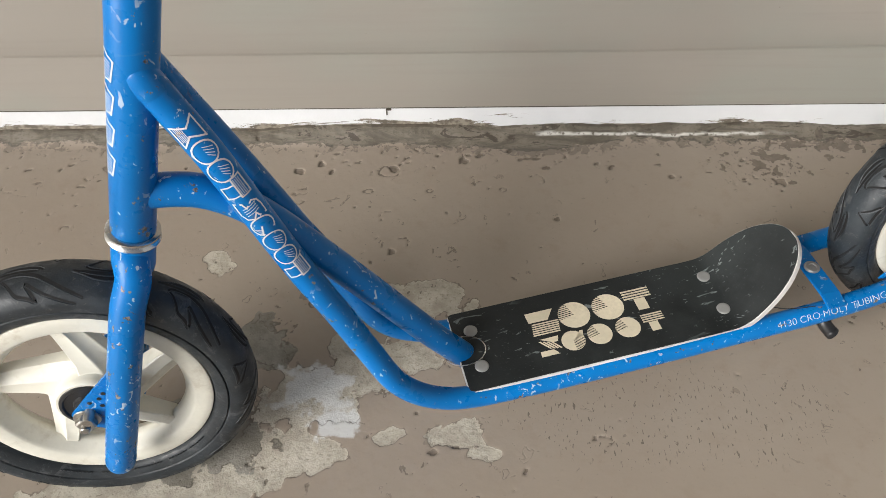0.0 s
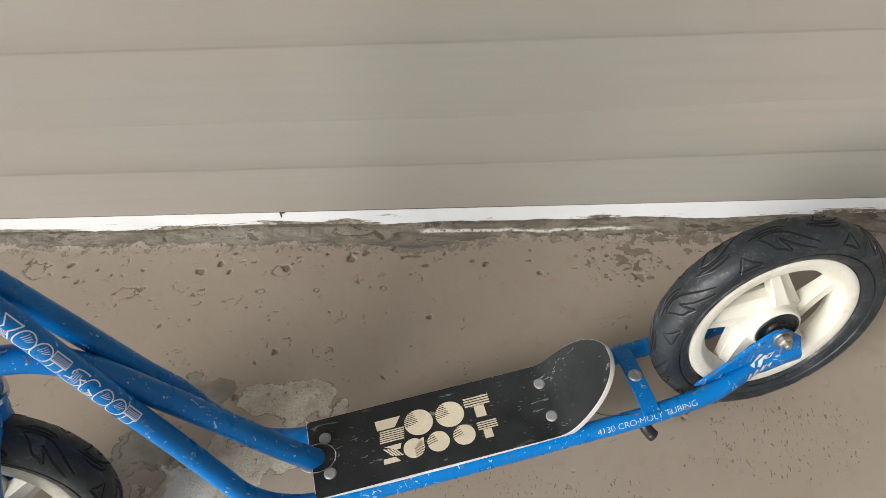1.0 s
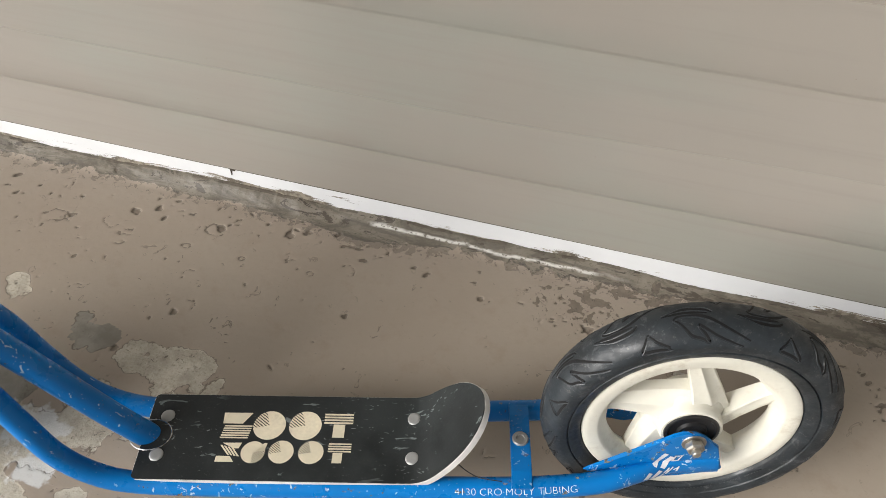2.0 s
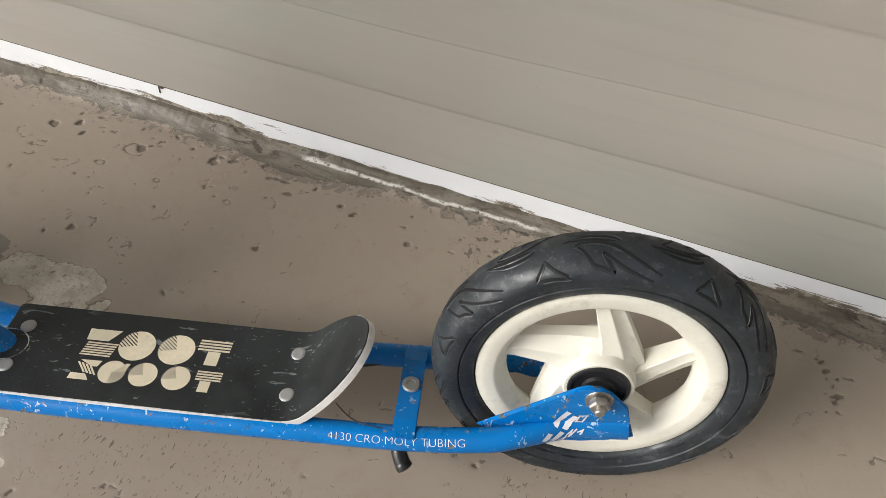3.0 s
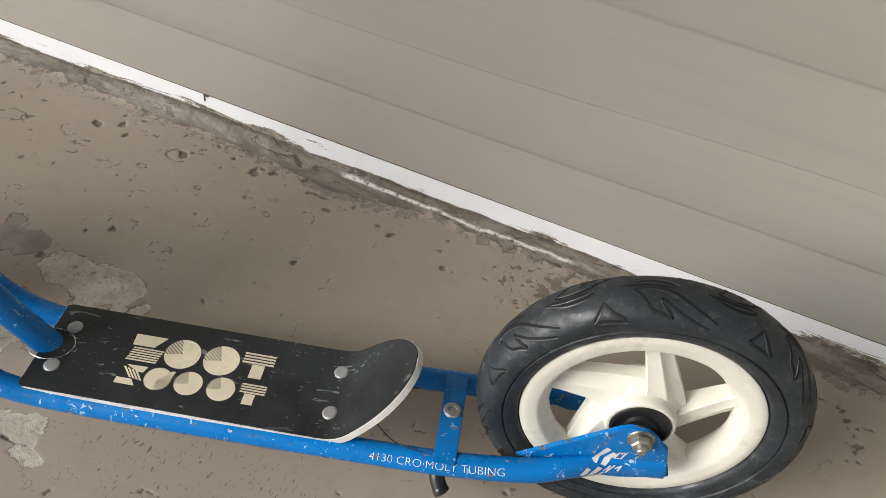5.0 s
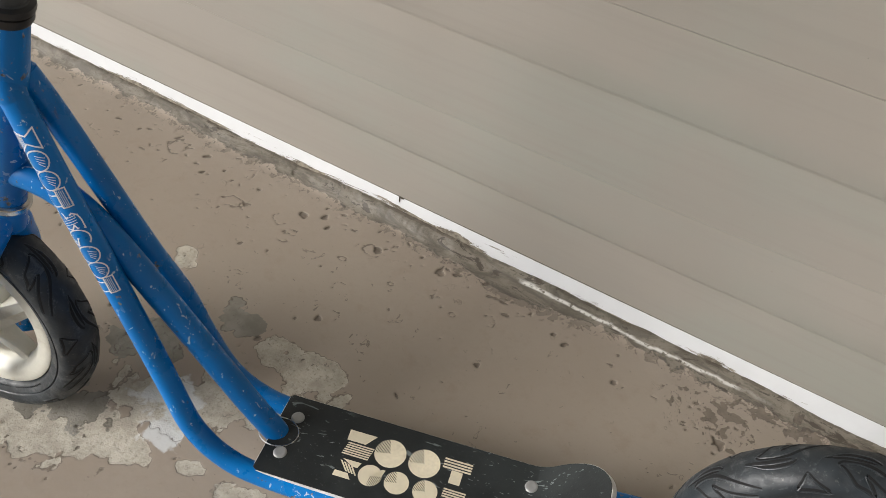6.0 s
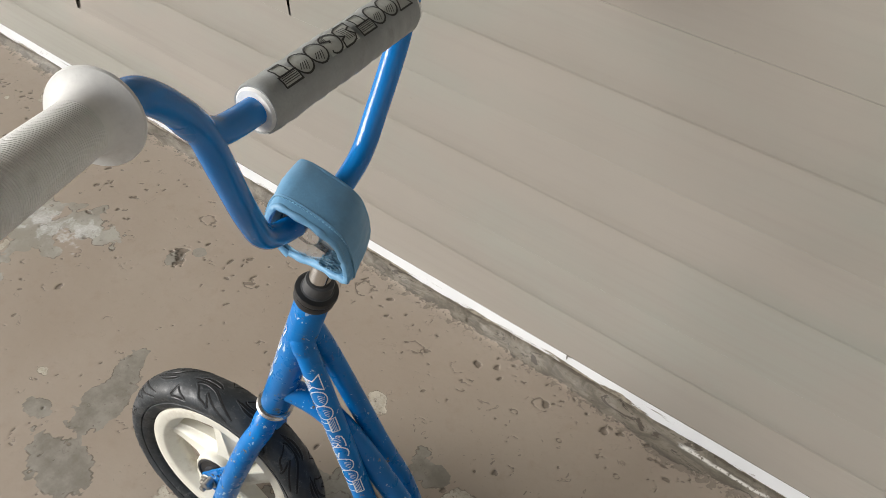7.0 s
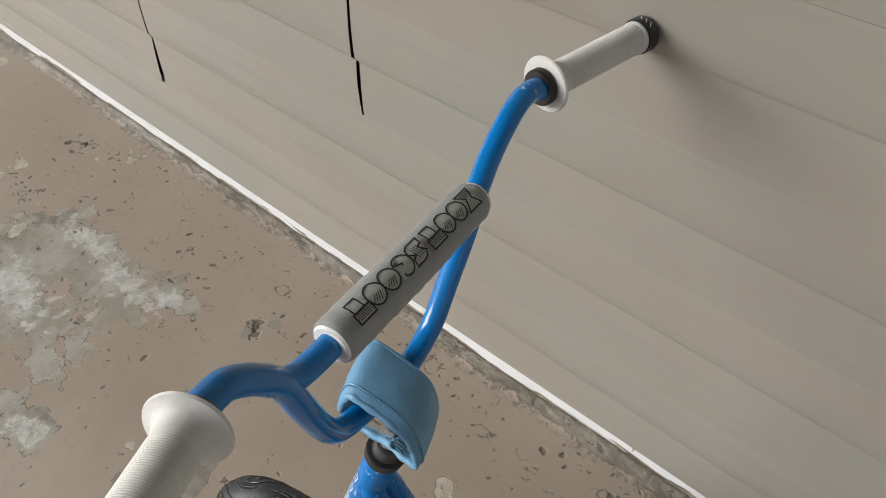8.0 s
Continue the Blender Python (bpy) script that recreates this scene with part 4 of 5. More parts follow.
def outline_marks(bm, place, u0, u1, v, shapes, line_w):
    """A row of outlined shapes and small hatching along a surface."""
    w = (u1 - u0) / sum(1.0 if s else 0.3 for s in shapes)
    b = u0
    for s in shapes:
        a, b = b, b + w * (1.0 if s else 0.3)
        m, d = (a + b) / 2, b - a
        if s == "o":
            add_ribbon(bm, place, [(m + d * 0.5 * math.cos(t), v * math.sin(t)) for t in [i * math.tau / 22 for i in range(22)]], line_w, True, 1)
            for q in range(4):
                add_ribbon(bm, place, [(m - d * 0.25 + q * d * 0.12, v * 0.05), (m - d * 0.05 + q * d * 0.12, v * (0.75 - 0.1 * q))], line_w * 0.45, False, 3)
        elif s == "c":
            add_ribbon(bm, place, [(m + d * 0.5 * math.cos(t), v * math.sin(t)) for t in [0.9 + i * 4.9 / 18 for i in range(19)]] + [(m, -v * 0.15)], line_w, True, 1)
            for q in range(4):
                add_ribbon(bm, place, [(m + d * (0.05 + 0.09 * q), -v * 0.85 + v * 0.1 * q), (m + d * (0.15 + 0.09 * q), -v * 0.3)], line_w * 0.45, False, 3)
        elif s == "s":
            add_ribbon(bm, place, [(a + d * 0.05, v * 0.45), (a + d * 0.2, v * 0.85), (a + d * 0.5, v), (b, v), (b - d * 0.08, v * 0.35), (b - d * 0.30, v * 0.2), (b - d * 0.02, -v * 0.2), (b - d * 0.1, -v * 0.7), (b - d * 0.4, -v), (a - d * 0.08, -v), (a + d * 0.02, -v * 0.35), (a + d * 0.3, -v * 0.2)], line_w, True, 1)
            for q in range(4):
                add_ribbon(bm, place, [(a + d * (0.2 + 0.13 * q), v * 0.6), (a + d * (0.32 + 0.13 * q), -v * 0.55)], line_w * 0.45, False, 3)
        elif s == "z":
            add_ribbon(bm, place, [(a, v), (b, v), (b - d * 0.35, -v * 0.1), (b, -v), (a, -v), (a + d * 0.3, v * 0.1)], line_w, True, 2)
            for q in range(5):
                add_ribbon(bm, place, [(a + d * 0.1, -v * (0.25 + 0.13 * q)), (b - d * 0.25, -v * (0.25 + 0.13 * q))], line_w * 0.4, False, 1)
        elif s == "t":
            add_ribbon(bm, place, [(a, v), (b, v), (b, v * 0.1), (a, v * 0.1)], line_w, True, 2)
            add_ribbon(bm, place, [(a + d * 0.3, v * 0.1), (a + d * 0.3, -v), (b - d * 0.1, -v), (b - d * 0.1, v * 0.1)], line_w, True, 2)
            for q in range(4):
                add_ribbon(bm, place, [(a + d * 0.08, v * (0.25 + 0.16 * q)), (b - d * 0.08, v * (0.25 + 0.16 * q))], line_w * 0.4, False, 1)
    return bm


def fill_marks(bm, place, u0, u1, v, shapes):
    """The pale fields inside such a row of shapes."""
    w = (u1 - u0) / sum(1.0 if s else 0.3 for s in shapes)
    b = u0
    for s in shapes:
        a, b = b, b + w * (1.0 if s else 0.3)
        if not s:
            continue
        wide = (0.0, 0.12, 0.5, 0.88, 1.0) if s == "o" else (0.0, 0.25, 0.5, 0.75, 1.0)
        rows = []
        for g in wide:
            h = v * math.sqrt(max(0.02, 1 - (2 * g - 1) ** 2)) if s == "o" else v
            lo = -h if s != "t" or 0.2 < g < 0.9 else v * 0.1
            rows.append([bm.verts.new(place(a + (b - a) * g, lo + (h - lo) * q / 4, 0)) for q in range(5)])
        for x, y in zip(rows, rows[1:]):
            for q in range(4):
                bm.faces.new((x[q], x[q + 1], y[q + 1], y[q]))


left = smooth(NEAR_SIDE, 8)
side_tubes = [o for o in scooter.children if o.name.startswith("side_tube")]
place = tube_place(left, 0.0120, radians(13))
add("tube_decal", outline_marks(bmesh.new(), place, 0.0375, 0.2045, 0.0094, ("z", "o", "o", "t", "", "s", "c", "o", "o", "t"), 0.0013), WHITEINK, "white outlined decal", side_tubes[0])
bm = bmesh.new()
place = tube_place([low + axis * 0.02 * k for k in range(11)], 0.0171, radians(79), (0, -1, 0))
for k in range(4):
    a, d, v = 0.0665 + 0.0262 * k, 0.0262, 0.0115
    add_ribbon(bm, place, [(a + d, v * 0.4), (a + d * 0.66, -v), (a + d * 0.08, -v * 0.8), (a + d * 0.02, v)], 0.0014, False, 3)
    for q in range(6):
        add_ribbon(bm, place, [(a + d * (0.14 + 0.09 * q), -v * 0.75), (a + d * (0.20 + 0.09 * q), v)], 0.0007, False, 3)
tagged(add("head_decal", bm, WHITEINK, "white decal on the head tube", head), kind="stuff")

# writing on the rail
txt = bpy.data.curves.new("lettering", "FONT")
txt.body = "4130 CRO\u00b7MOLY TUBING"
txt.size = 0.0098
txt.offset = -0.00020
holder = new("lettering", txt)
bpy.context.view_layer.update()
me = bpy.data.meshes.new_from_object(holder.evaluated_get(bpy.context.evaluated_depsgraph_get()))
bpy.data.objects.remove(holder)
bm = bmesh.new()
bm.from_mesh(me)
bmesh.ops.triangulate(bm, faces=bm.faces)
bmesh.ops.subdivide_edges(bm, edges=[e for e in bm.edges if e.calc_length() > 0.003], cuts=1)
wide = max(v.co.x for v in bm.verts)
tall = max(v.co.y for v in bm.verts)
place = tube_place(left, 0.0115, radians(44))
for v in bm.verts:
    v.co = place(0.8105 + v.co.x / wide * 0.1245, (v.co.y / tall - 0.5) * 0.0070, 0)
add("lettering", bm, WHITEINK, "white lettering on the rail", side_tubes[0])

# white slashes on the dropout plate
rear = [(c, w) for c, w in zip(left, side_radii(left)) if c.x > 0.40]


def flat(x, z, up):
    """The outer face of the plate, or of the squeezed tube where that stands proud."""
    at = [c.x for c, w in rear]
    cy, cz = np.interp(x, at, [c.y for c, w in rear]), np.interp(x, at, [c.z for c, w in rear])
    rx, rz = np.interp(x, at, [w[0] for c, w in rear]), np.interp(x, at, [w[1] for c, w in rear])
    bulge = rx * math.sqrt(max(0.0, 1 - ((z - cz) / rz) ** 2))
    return Vector((x, min(-0.0345, cy - bulge) - 0.0006 - up, z))


for a, b, w in (
    ((0.5255, 0.1248), (0.5185, 0.1115), 0.0050),
    ((0.5325, 0.1195), (0.5272, 0.1090), 0.0054),
    ((0.5135, 0.1010), (0.5112, 0.0962), 0.0050),
    ((0.5235, 0.1015), (0.5158, 0.0890), 0.0052),
):
    add("plate_slash", add_ribbon(bmesh.new(), flat, [a, b], w, False, 14), WHITEINK, "", side_tubes[0])
for pts, closed in (
    ([(0.5365, 0.1235), (0.5425, 0.1250), (0.5400, 0.1150), (0.5345, 0.1140)], True),
    ([(0.5290, 0.0990), (0.5330, 0.1060), (0.5315, 0.0960), (0.5365, 0.1070)], False),
    ([(0.5240, 0.0915), (0.5290, 0.0965), (0.5265, 0.0880)], False),
    ([(0.5385, 0.1040), (0.5425, 0.1075), (0.5410, 0.1010)], False),
):
    add("plate_mark", add_ribbon(bmesh.new(), flat, pts, 0.0015, closed, 4), WHITEINK, "", side_tubes[0])


# ---- wheels ----
TYRE = [(0.1036, 0.0090), (0.1064, 0.0125), (0.1080, 0.0176), (0.1092, 0.0192), (0.1120, 0.0208), (0.1170, 0.0230), (0.1194, 0.0236), (0.1205, 0.0219), (0.1217, 0.0239), (0.1275, 0.0256), (0.1335, 0.0246), (0.1390, 0.0206), (0.1430, 0.0146), (0.1454, 0.0080)]


def tyre_surface(theta, q, side, lift):
    """A place on the tyre from the shoulder groove (q 0) to the crown (q 1)."""
    pts = TYRE[8:] + [(WHEEL_R, 0.0)]
    f = min(max(q, 0), 0.999) * (len(pts) - 1)
    i = int(f)
    r = pts[i][0] + (pts[i + 1][0] - pts[i][0]) * (f - i) + lift
    y = pts[i][1] + (pts[i + 1][1] - pts[i][1]) * (f - i) + lift * 0.7
    return Vector((r * math.cos(theta), side * y, r * math.sin(theta)))


def polar(r, t):
    return Vector((r * math.cos(radians(t)), r * math.sin(radians(t))))


def build_arm(t):
    """One arm between two three-cornered windows: a flat face beside the one, sloping down to the other."""
    bm, rows, n = bmesh.new(), [], 12
    inner0, outer0 = polar(0.041, t), polar(0.0835, t + 61.5)
    inner1, outer1 = polar(0.041, t + 72), polar(0.0835, t + 76.5)
    hub0, hub1 = polar(0.026, t), polar(0.026, t + 72)
    for k in range(-3, n + 1):
        g = k / n
        if k < 0:
            f = (k + 3) / 3
            a, b = hub0.lerp(inner0, f), hub1.lerp(inner1, f)
        else:
            a, b = inner0.lerp(outer0, g), inner1.lerp(outer1, g)
        g = max(g, 0.0)
        flare = 0.0014 * max(0.0, g - 0.82) / 0.18
        rise = max(0.0, -k / 3)
        deep = 0.0122 - 0.0066 * g ** 0.8 + flare + 0.0050 * rise
        edge = 0.0006 + 0.0040 * (1 - g) ** 5 + 0.002 * max(0.0, g - 0.88) / 0.12 + 0.0070 * rise
        ring = []
        for w, y in ((0.0, edge), (0.03, edge + 0.0008), (0.25, edge * 0.72 + deep * 0.28), (0.44, deep - 0.0012), (0.47, deep), (0.50, deep + 0.0004), (0.55, deep + 0.0003), (0.60, deep - 0.0001), (0.96, deep - 0.0003), (1.0, deep - 0.0015)):
            ring.append((w, -y))
        ring += [(1.0, 0.0105), (0.96, 0.0115), (0.04, 0.0115), (0.0, 0.0105)]
        rows.append([bm.verts.new((a.lerp(b, w).x, y, a.lerp(b, w).y)) for w, y in ring])
    m = len(rows[0])
    for x, y in zip(rows, rows[1:]):
        for j in range(m):
            bm.faces.new((x[j], x[(j + 1) % m], y[(j + 1) % m], y[j]))
    bm.faces.new(rows[0])
    bm.faces.new(rows[-1])
    return bm


# painted grooves of the tread in one repeat: degrees along the tyre and the share of the way from shoulder to crown
GROOVES = (
    [(-0.5, 0.72), (2.5, 0.52), (6.5, 0.33), (1.0, 0.36), (-4.0, 0.39), (-2.4, 0.55), (-0.5, 0.72)],
    [(9.0, 0.93), (11.0, 0.84), (12.5, 0.72), (14.5, 0.55), (17.5, 0.48), (20.4, 0.40), (19.0, 0.58), (17.4, 0.77), (20.5, 0.63), (24.0, 0.50), (29.0, 0.38), (33.0, 0.31)],
    [(35.2, 0.45), (31.0, 0.56), (27.4, 0.67), (24.0, 0.80), (20.5, 0.92), (15.5, 0.995), (11.0, 0.98), (9.0, 0.93)],
    [(31.0, 1.0), (34.0, 0.95), (38.0, 0.87), (42.0, 0.86), (46.0, 0.90), (48.0, 0.97)],
    [(33.5, 0.985), (38.0, 0.955), (43.0, 0.97), (46.5, 1.0)],
)


def build_wheel(name, at, start, phase, label):
    # moulded nylon wheel: rim with a sloping inner wall, hub barrel and five arms
    bm = bmesh.new()
    rim = [(0.0800, 0.0030), (0.0815, 0.0050), (0.0880, 0.0145), (0.0900, 0.0163), (0.0915, 0.0168), (0.0985, 0.0176), (0.1045, 0.0176), (0.1062, 0.0164), (0.1062, 0.0140), (0.1035, 0.0120), (0.1020, 0.0)]
    rim += [(r, -y) for r, y in rim[-2::-1]]
    add_lathe(bm, rim, 96, closed=True)
    wheel = part(name, bm, CREAM, scooter, label, at)
    hub = [(0.0240, -0.0235), (0.0292, -0.0235), (0.0305, -0.0222), (0.0312, -0.0180), (0.0318, -0.0130), (0.0332, -0.0105), (0.0350, -0.0085), (0.0362, -0.0050), (0.0364, 0.0)]
    part("hub", lathe(hub + [(r, -y) for r, y in hub[-2::-1]], 56), CREAM, wheel)
    for k in range(5):
        part("arm", build_arm(start + 72 * k), CREAM, wheel, sharp=30)
    prof = TYRE + [(WHEEL_R, 0.0)] + [(r, -y) for r, y in TYRE[::-1]]
    tyre = part("tyre", lathe(prof + [(0.1012, -0.008), (0.1012, 0.008)], 128, closed=True), RUBBER, wheel, "black rubber tyre with zigzag tread")
    groove_shade, lip = bmesh.new(), bmesh.new()
    for side in (-1, 1):
        for k in range(7):
            base = phase + 360 / 7 * (k + (0.5 if side > 0 else 0.0))
            for pts in GROOVES:
                line = smooth([(a, b, 0) for a, b in pts], 4)
                rows, ridge = [], []
                for i, p in enumerate(line):
                    d = line[min(i + 1, len(line) - 1)] - line[max(i - 1, 0)]
                    d = Vector((d.x * 0.0024, d.y * 0.033)).normalized()
                    w = Vector((-d.y / 0.0024, d.x / 0.033))
                    if w.y < 0:
                        w = -w
                    wide = 0.00105 * (0.55 + 0.45 * math.sin(math.pi * i / (len(line) - 1)))
                    at_ = lambda k, up: tyre_surface(radians(base - p.x - w.x * k), min(p.y + w.y * k, 0.999), side, up)
                    # no groove is sunk: a near-black ribbon on the surface paints its shade
                    rows.append([groove_shade.verts.new(at_(wide, 0.00025)), groove_shade.verts.new(at_(-wide, 0.00025))])
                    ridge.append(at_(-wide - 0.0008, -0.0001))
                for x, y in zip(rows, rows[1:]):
                    groove_shade.faces.new((x[0], x[1], y[1], y[0]))
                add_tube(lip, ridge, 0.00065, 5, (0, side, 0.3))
    tagged(part("tread_groove_shade", groove_shade, GROOVE_SHADE, tyre), kind="stuff")
    tagged(part("tread_relief", lip, RUBBER, tyre), kind="stuff")
    # small moulded bars of writing round the sidewall
    bm = bmesh.new()
    for side in (-1, 1):
        for k in range(46):
            t = radians(phase + 128 + 1.75 * k)
            if k in (9, 10, 19, 29, 30, 38):
                continue
            m = Matrix.Rotation(-t, 4, "Y") @ pose(0.1122, side * 0.0212, 0, 0, 0, side * -21)
            add_box(bm, (-0.0016, -0.0004, -0.0009), (0.0016, 0.0004, 0.0009), 0.0, m)
    tagged(part("sidewall_bars", bm, RUBBER, tyre), kind="stuff")
    for s in (-1, 1):
        part("hub_cap", lathe([(0.0262, 0.020), (0.0272, 0.0236), (0.0266, 0.0252), (0.0240, 0.0256), (0.0225, 0.0240), (0.0150, 0.0238), (0.0140, 0.0270), (0.009, 0.0280), (0.008, 0.0296), (0.004, 0.0298)], 36, Matrix.Rotation(0 if s > 0 else math.pi, 4, "X")), BLACK, wheel, "black hub cap")
    part("axle", lathe([(0.0045, -0.044), (0.0048, -0.043), (0.0048, 0.043), (0.0045, 0.044)], 16), DULL, wheel, "steel axle")
    return wheel


build_wheel("rear_wheel", pose(0.5478, 0.0021, 0.1478, -2.84, 0, -0.44), 27, 117.5, "cream five-arm wheel with black tyre")
build_wheel("front_wheel", STEER @ pose(-0.0335, -0.007, -0.1895, -2.56, -16.3, 1.0), 22, 109.5, "cream five-arm wheel with black tyre")

# ---- fork ----
bm = bmesh.new()
add_lathe(bm, [(0.012, -0.036), (0.0165, -0.034), (0.0172, -0.028), (0.0172, -0.004), (0.016, -0.003)], 32, along((0, 0, 0), (0, 0, 0.1)))
for s in (-1, 1):
    legs = [(0, -0.004, -0.016), (0, -0.012, -0.020), (0.002, -0.020, -0.032), (-0.001, -0.0285, -0.055), (-0.002, -0.0388, -0.0904), (-0.0038, -0.0448, -0.1486), (-0.0072, -0.0446, -0.248), (-0.0073, -0.0446, -0.2510)]
    line = smooth([(x, y if s < 0 else -0.012 - y, z) for x, y, z in legs], 8)
    add_tube(bm, line, [0.0141] * (len(line) - 3) + [0.0139, 0.0130, 0.0116], 24, (1, 0, 0))
fork = part("fork", bm, SCUFFED, scooter, "blue fork with two bent legs", STEER)
for s in (-1, 1):
    bm = bmesh.new()
    y0, y1 = (-0.0335, -0.0378) if s < 0 else (0.0215, 0.0258)
    add_plate(bm, [(-0.006, -0.108), (-0.044, -0.186), (-0.049, -0.196), (-0.046, -0.207), (-0.037, -0.211), (-0.006, -0.218)], y0, y1, 0.001)
    plate = part("fork_plate", bm, BLUE, fork)
    part("axle_nut", hexnut(bmesh.new(), along((-0.0355, y1, -0.1975), (-0.0355, y1 + s * 0.02, -0.1985)), 0.0088), DULL, fork, "weathered steel axle nut")
    for x, z in ((-0.0215, -0.160), (-0.025, -0.168), (-0.033, -0.175), (-0.0225, -0.178)):
        part("plate_hole", lathe([(0.0021, 0), (0.0021, 0.0003)], 14, along((x, y1, z), (x, y1 + s * 0.01, z))), BLACK, plate)

# ---- stem, handlebar and pads, in the steering frame ----
BAR_R = 0.0103
bm = bmesh.new()
add_lathe(bm, [(0.0102, 0.20), (0.0106, 0.21), (0.0106, 0.300), (0.0102, 0.302)], 32, along((0, 0, 0), (0, 0, 1)))
stem = part("stem", bm, CHROME, scooter, "polished steel stem", STEER)
bm = bmesh.new()
add_box(bm, (-0.034, -0.026, 0.288), (0.010, 0.012, 0.313), 0.003)
add_lathe(bm, [(0.0125, -0.026), (0.0142, -0.024), (0.0142, 0.012), (0.0125, 0.014)], 32, Matrix.Translation((-0.015, 0, 0.3185)))
part("clamp", bm, STEEL, stem, "cast steel bar clamp")
pts = [(-0.0346, -0.291, 0.5441), (-0.0521, -0.2352, 0.5277), (-0.066, -0.1954, 0.5157), (-0.0688, -0.180, 0.5114), (-0.0690, -0.1658, 0.5070), (-0.0648, -0.1456, 0.4894), (-0.0579, -0.1257, 0.4642), (-0.0454, -0.1123, 0.4277), (-0.0336, -0.0889, 0.3721), (-0.030, -0.0636, 0.3323), (-0.027, -0.0288, 0.3175), (-0.0245, -0.010, 0.3190), (-0.022, 0.004, 0.3195)]
pts += [(-0.0215, 0.0170, 0.3178), (-0.0239, 0.0343, 0.3160), (-0.0287, 0.0702, 0.3340), (-0.0383, 0.0958, 0.3674), (-0.0495, 0.1206, 0.4170), (-0.0596, 0.1376, 0.4511), (-0.0701, 0.1708, 0.4765), (-0.0768, 0.2080, 0.4943), (-0.0758, 0.2321, 0.4988), (-0.0686, 0.2527, 0.4975), (-0.0517, 0.3206, 0.5039), (-0.0324, 0.3907, 0.5129)]
bar = part("handlebar", tube(pts, BAR_R, 24, 7, (1, 0, 0)), CLEANBLUE, scooter, "blue high-rise handlebar", STEER)
line = smooth([(-0.0630, -0.1400, 0.4825), (-0.0605, -0.1300, 0.4690), (-0.0575, -0.1180, 0.4590), (-0.0555, -0.1020, 0.4535), (-0.0550, -0.060, 0.4520), (-0.0545, 0.060, 0.4530), (-0.0545, 0.1080, 0.4545), (-0.0575, 0.1270, 0.4600), (-0.0635, 0.1460, 0.4688), (-0.0668, 0.1567, 0.4748)], 7)
cross = part("crossbar", add_tube(bmesh.new(), line, 0.0101, 22, (1, 0, 0)), CLEANBLUE, bar)

# crossbar pad: grey cover over white foam with a printed row of shapes
p0, p1 = Vector((-0.0550, -0.073, 0.4520)), Vector((-0.0545, 0.126, 0.4535))
prof = [(0.0150, 0.001), (0.0178, 0.0), (0.0190, 0.003)] + [(0.0189 + 0.0003 * math.sin(k * 1.7), 0.006 + 0.180 * k / 44) for k in range(45)] + [(0.0188, 0.1885), (0.0172, 0.192), (0.0150, 0.191)]
bm = lathe(prof, 56, along(p0, p1))
for v in bm.verts:
    v.co += Vector(noise.noise_vector(v.co * 26)) * 0.0011 + Vector(noise.noise_vector(v.co * 85)) * 0.0005
pad = part("crossbar_pad", bm, PADCLOTH, scooter, "grey vinyl crossbar pad with white foam ends", STEER)
part("foam", lathe([(0.0118, -0.0012), (0.0150, -0.0016), (0.0166, 0.0002), (0.0168, 0.004), (0.0170, 0.190), (0.0160, 0.1955), (0.0118, 0.196)], 32, along(p0, p1)), FOAM, pad, "white foam lining")
line = [p0.lerp(p1, k / 20) for k in range(21)]
place = tube_place(line, 0.0199, radians(86), (1, 0, 0), 0.0009)
bm = bmesh.new()
fill_marks(bm, lambda u, v, up: place(0.192 - u, -v, up - 0.0004), 0.012, 0.176, 0.0090, ("z", "o", "o", "t", "", "s", "c", "o", "o", "t"))
part("pad_print_fill", bm, PALEINK, pad, "pale fill of the print")
part("pad_print", outline_marks(bmesh.new(), lambda u, v, up: place(0.192 - u, -v, up), 0.012, 0.176, 0.0090, ("z", "o", "o", "t", "", "s", "c", "o", "o", "t"), 0.0014), BLACKINK, pad, "black outlined print")

# padded vinyl cover wrapped over the bar clamp, open at both sides
prof = [(-0.030, 0.2825), (-0.044, 0.2865), (-0.0520, 0.298), (-0.0545, 0.315), (-0.0525, 0.333), (-0.046, 0.3395), (-0.028, 0.3420), (-0.006, 0.3420), (0.008, 0.3390), (0.0165, 0.331), (0.0212, 0.3240), (0.0242, 0.3175), (0.0262, 0.3128), (0.0252, 0.3112), (0.0185, 0.3070), (0.006, 0.3000), (-0.012, 0.2905), (-0.030, 0.2845)]
line = smooth([(x, 0, z) for x, z in prof], 6)


def near_rim(c):
    """The rim on the side away from the wall, tucked in below."""
    low = min(max((0.312 - c.z) / 0.022, 0.0), 1.0)
    return -0.0375 + 0.010 * low * low * (3 - 2 * low)


def skewed(bm):
    """The cover sits a little askew on the clamp."""
    for v in bm.verts:
        v.co.x -= (v.co.y + 0.005) * 0.28
    return bm


def outward(i):
    t = (line[min(i + 1, len(line) - 1)] - line[max(i - 1, 0)]).normalized()
    out = Vector((-t.z, 0, t.x))
    return out if out.dot(line[i] - Vector((-0.014, 0, 0.31))) > 0 else -out


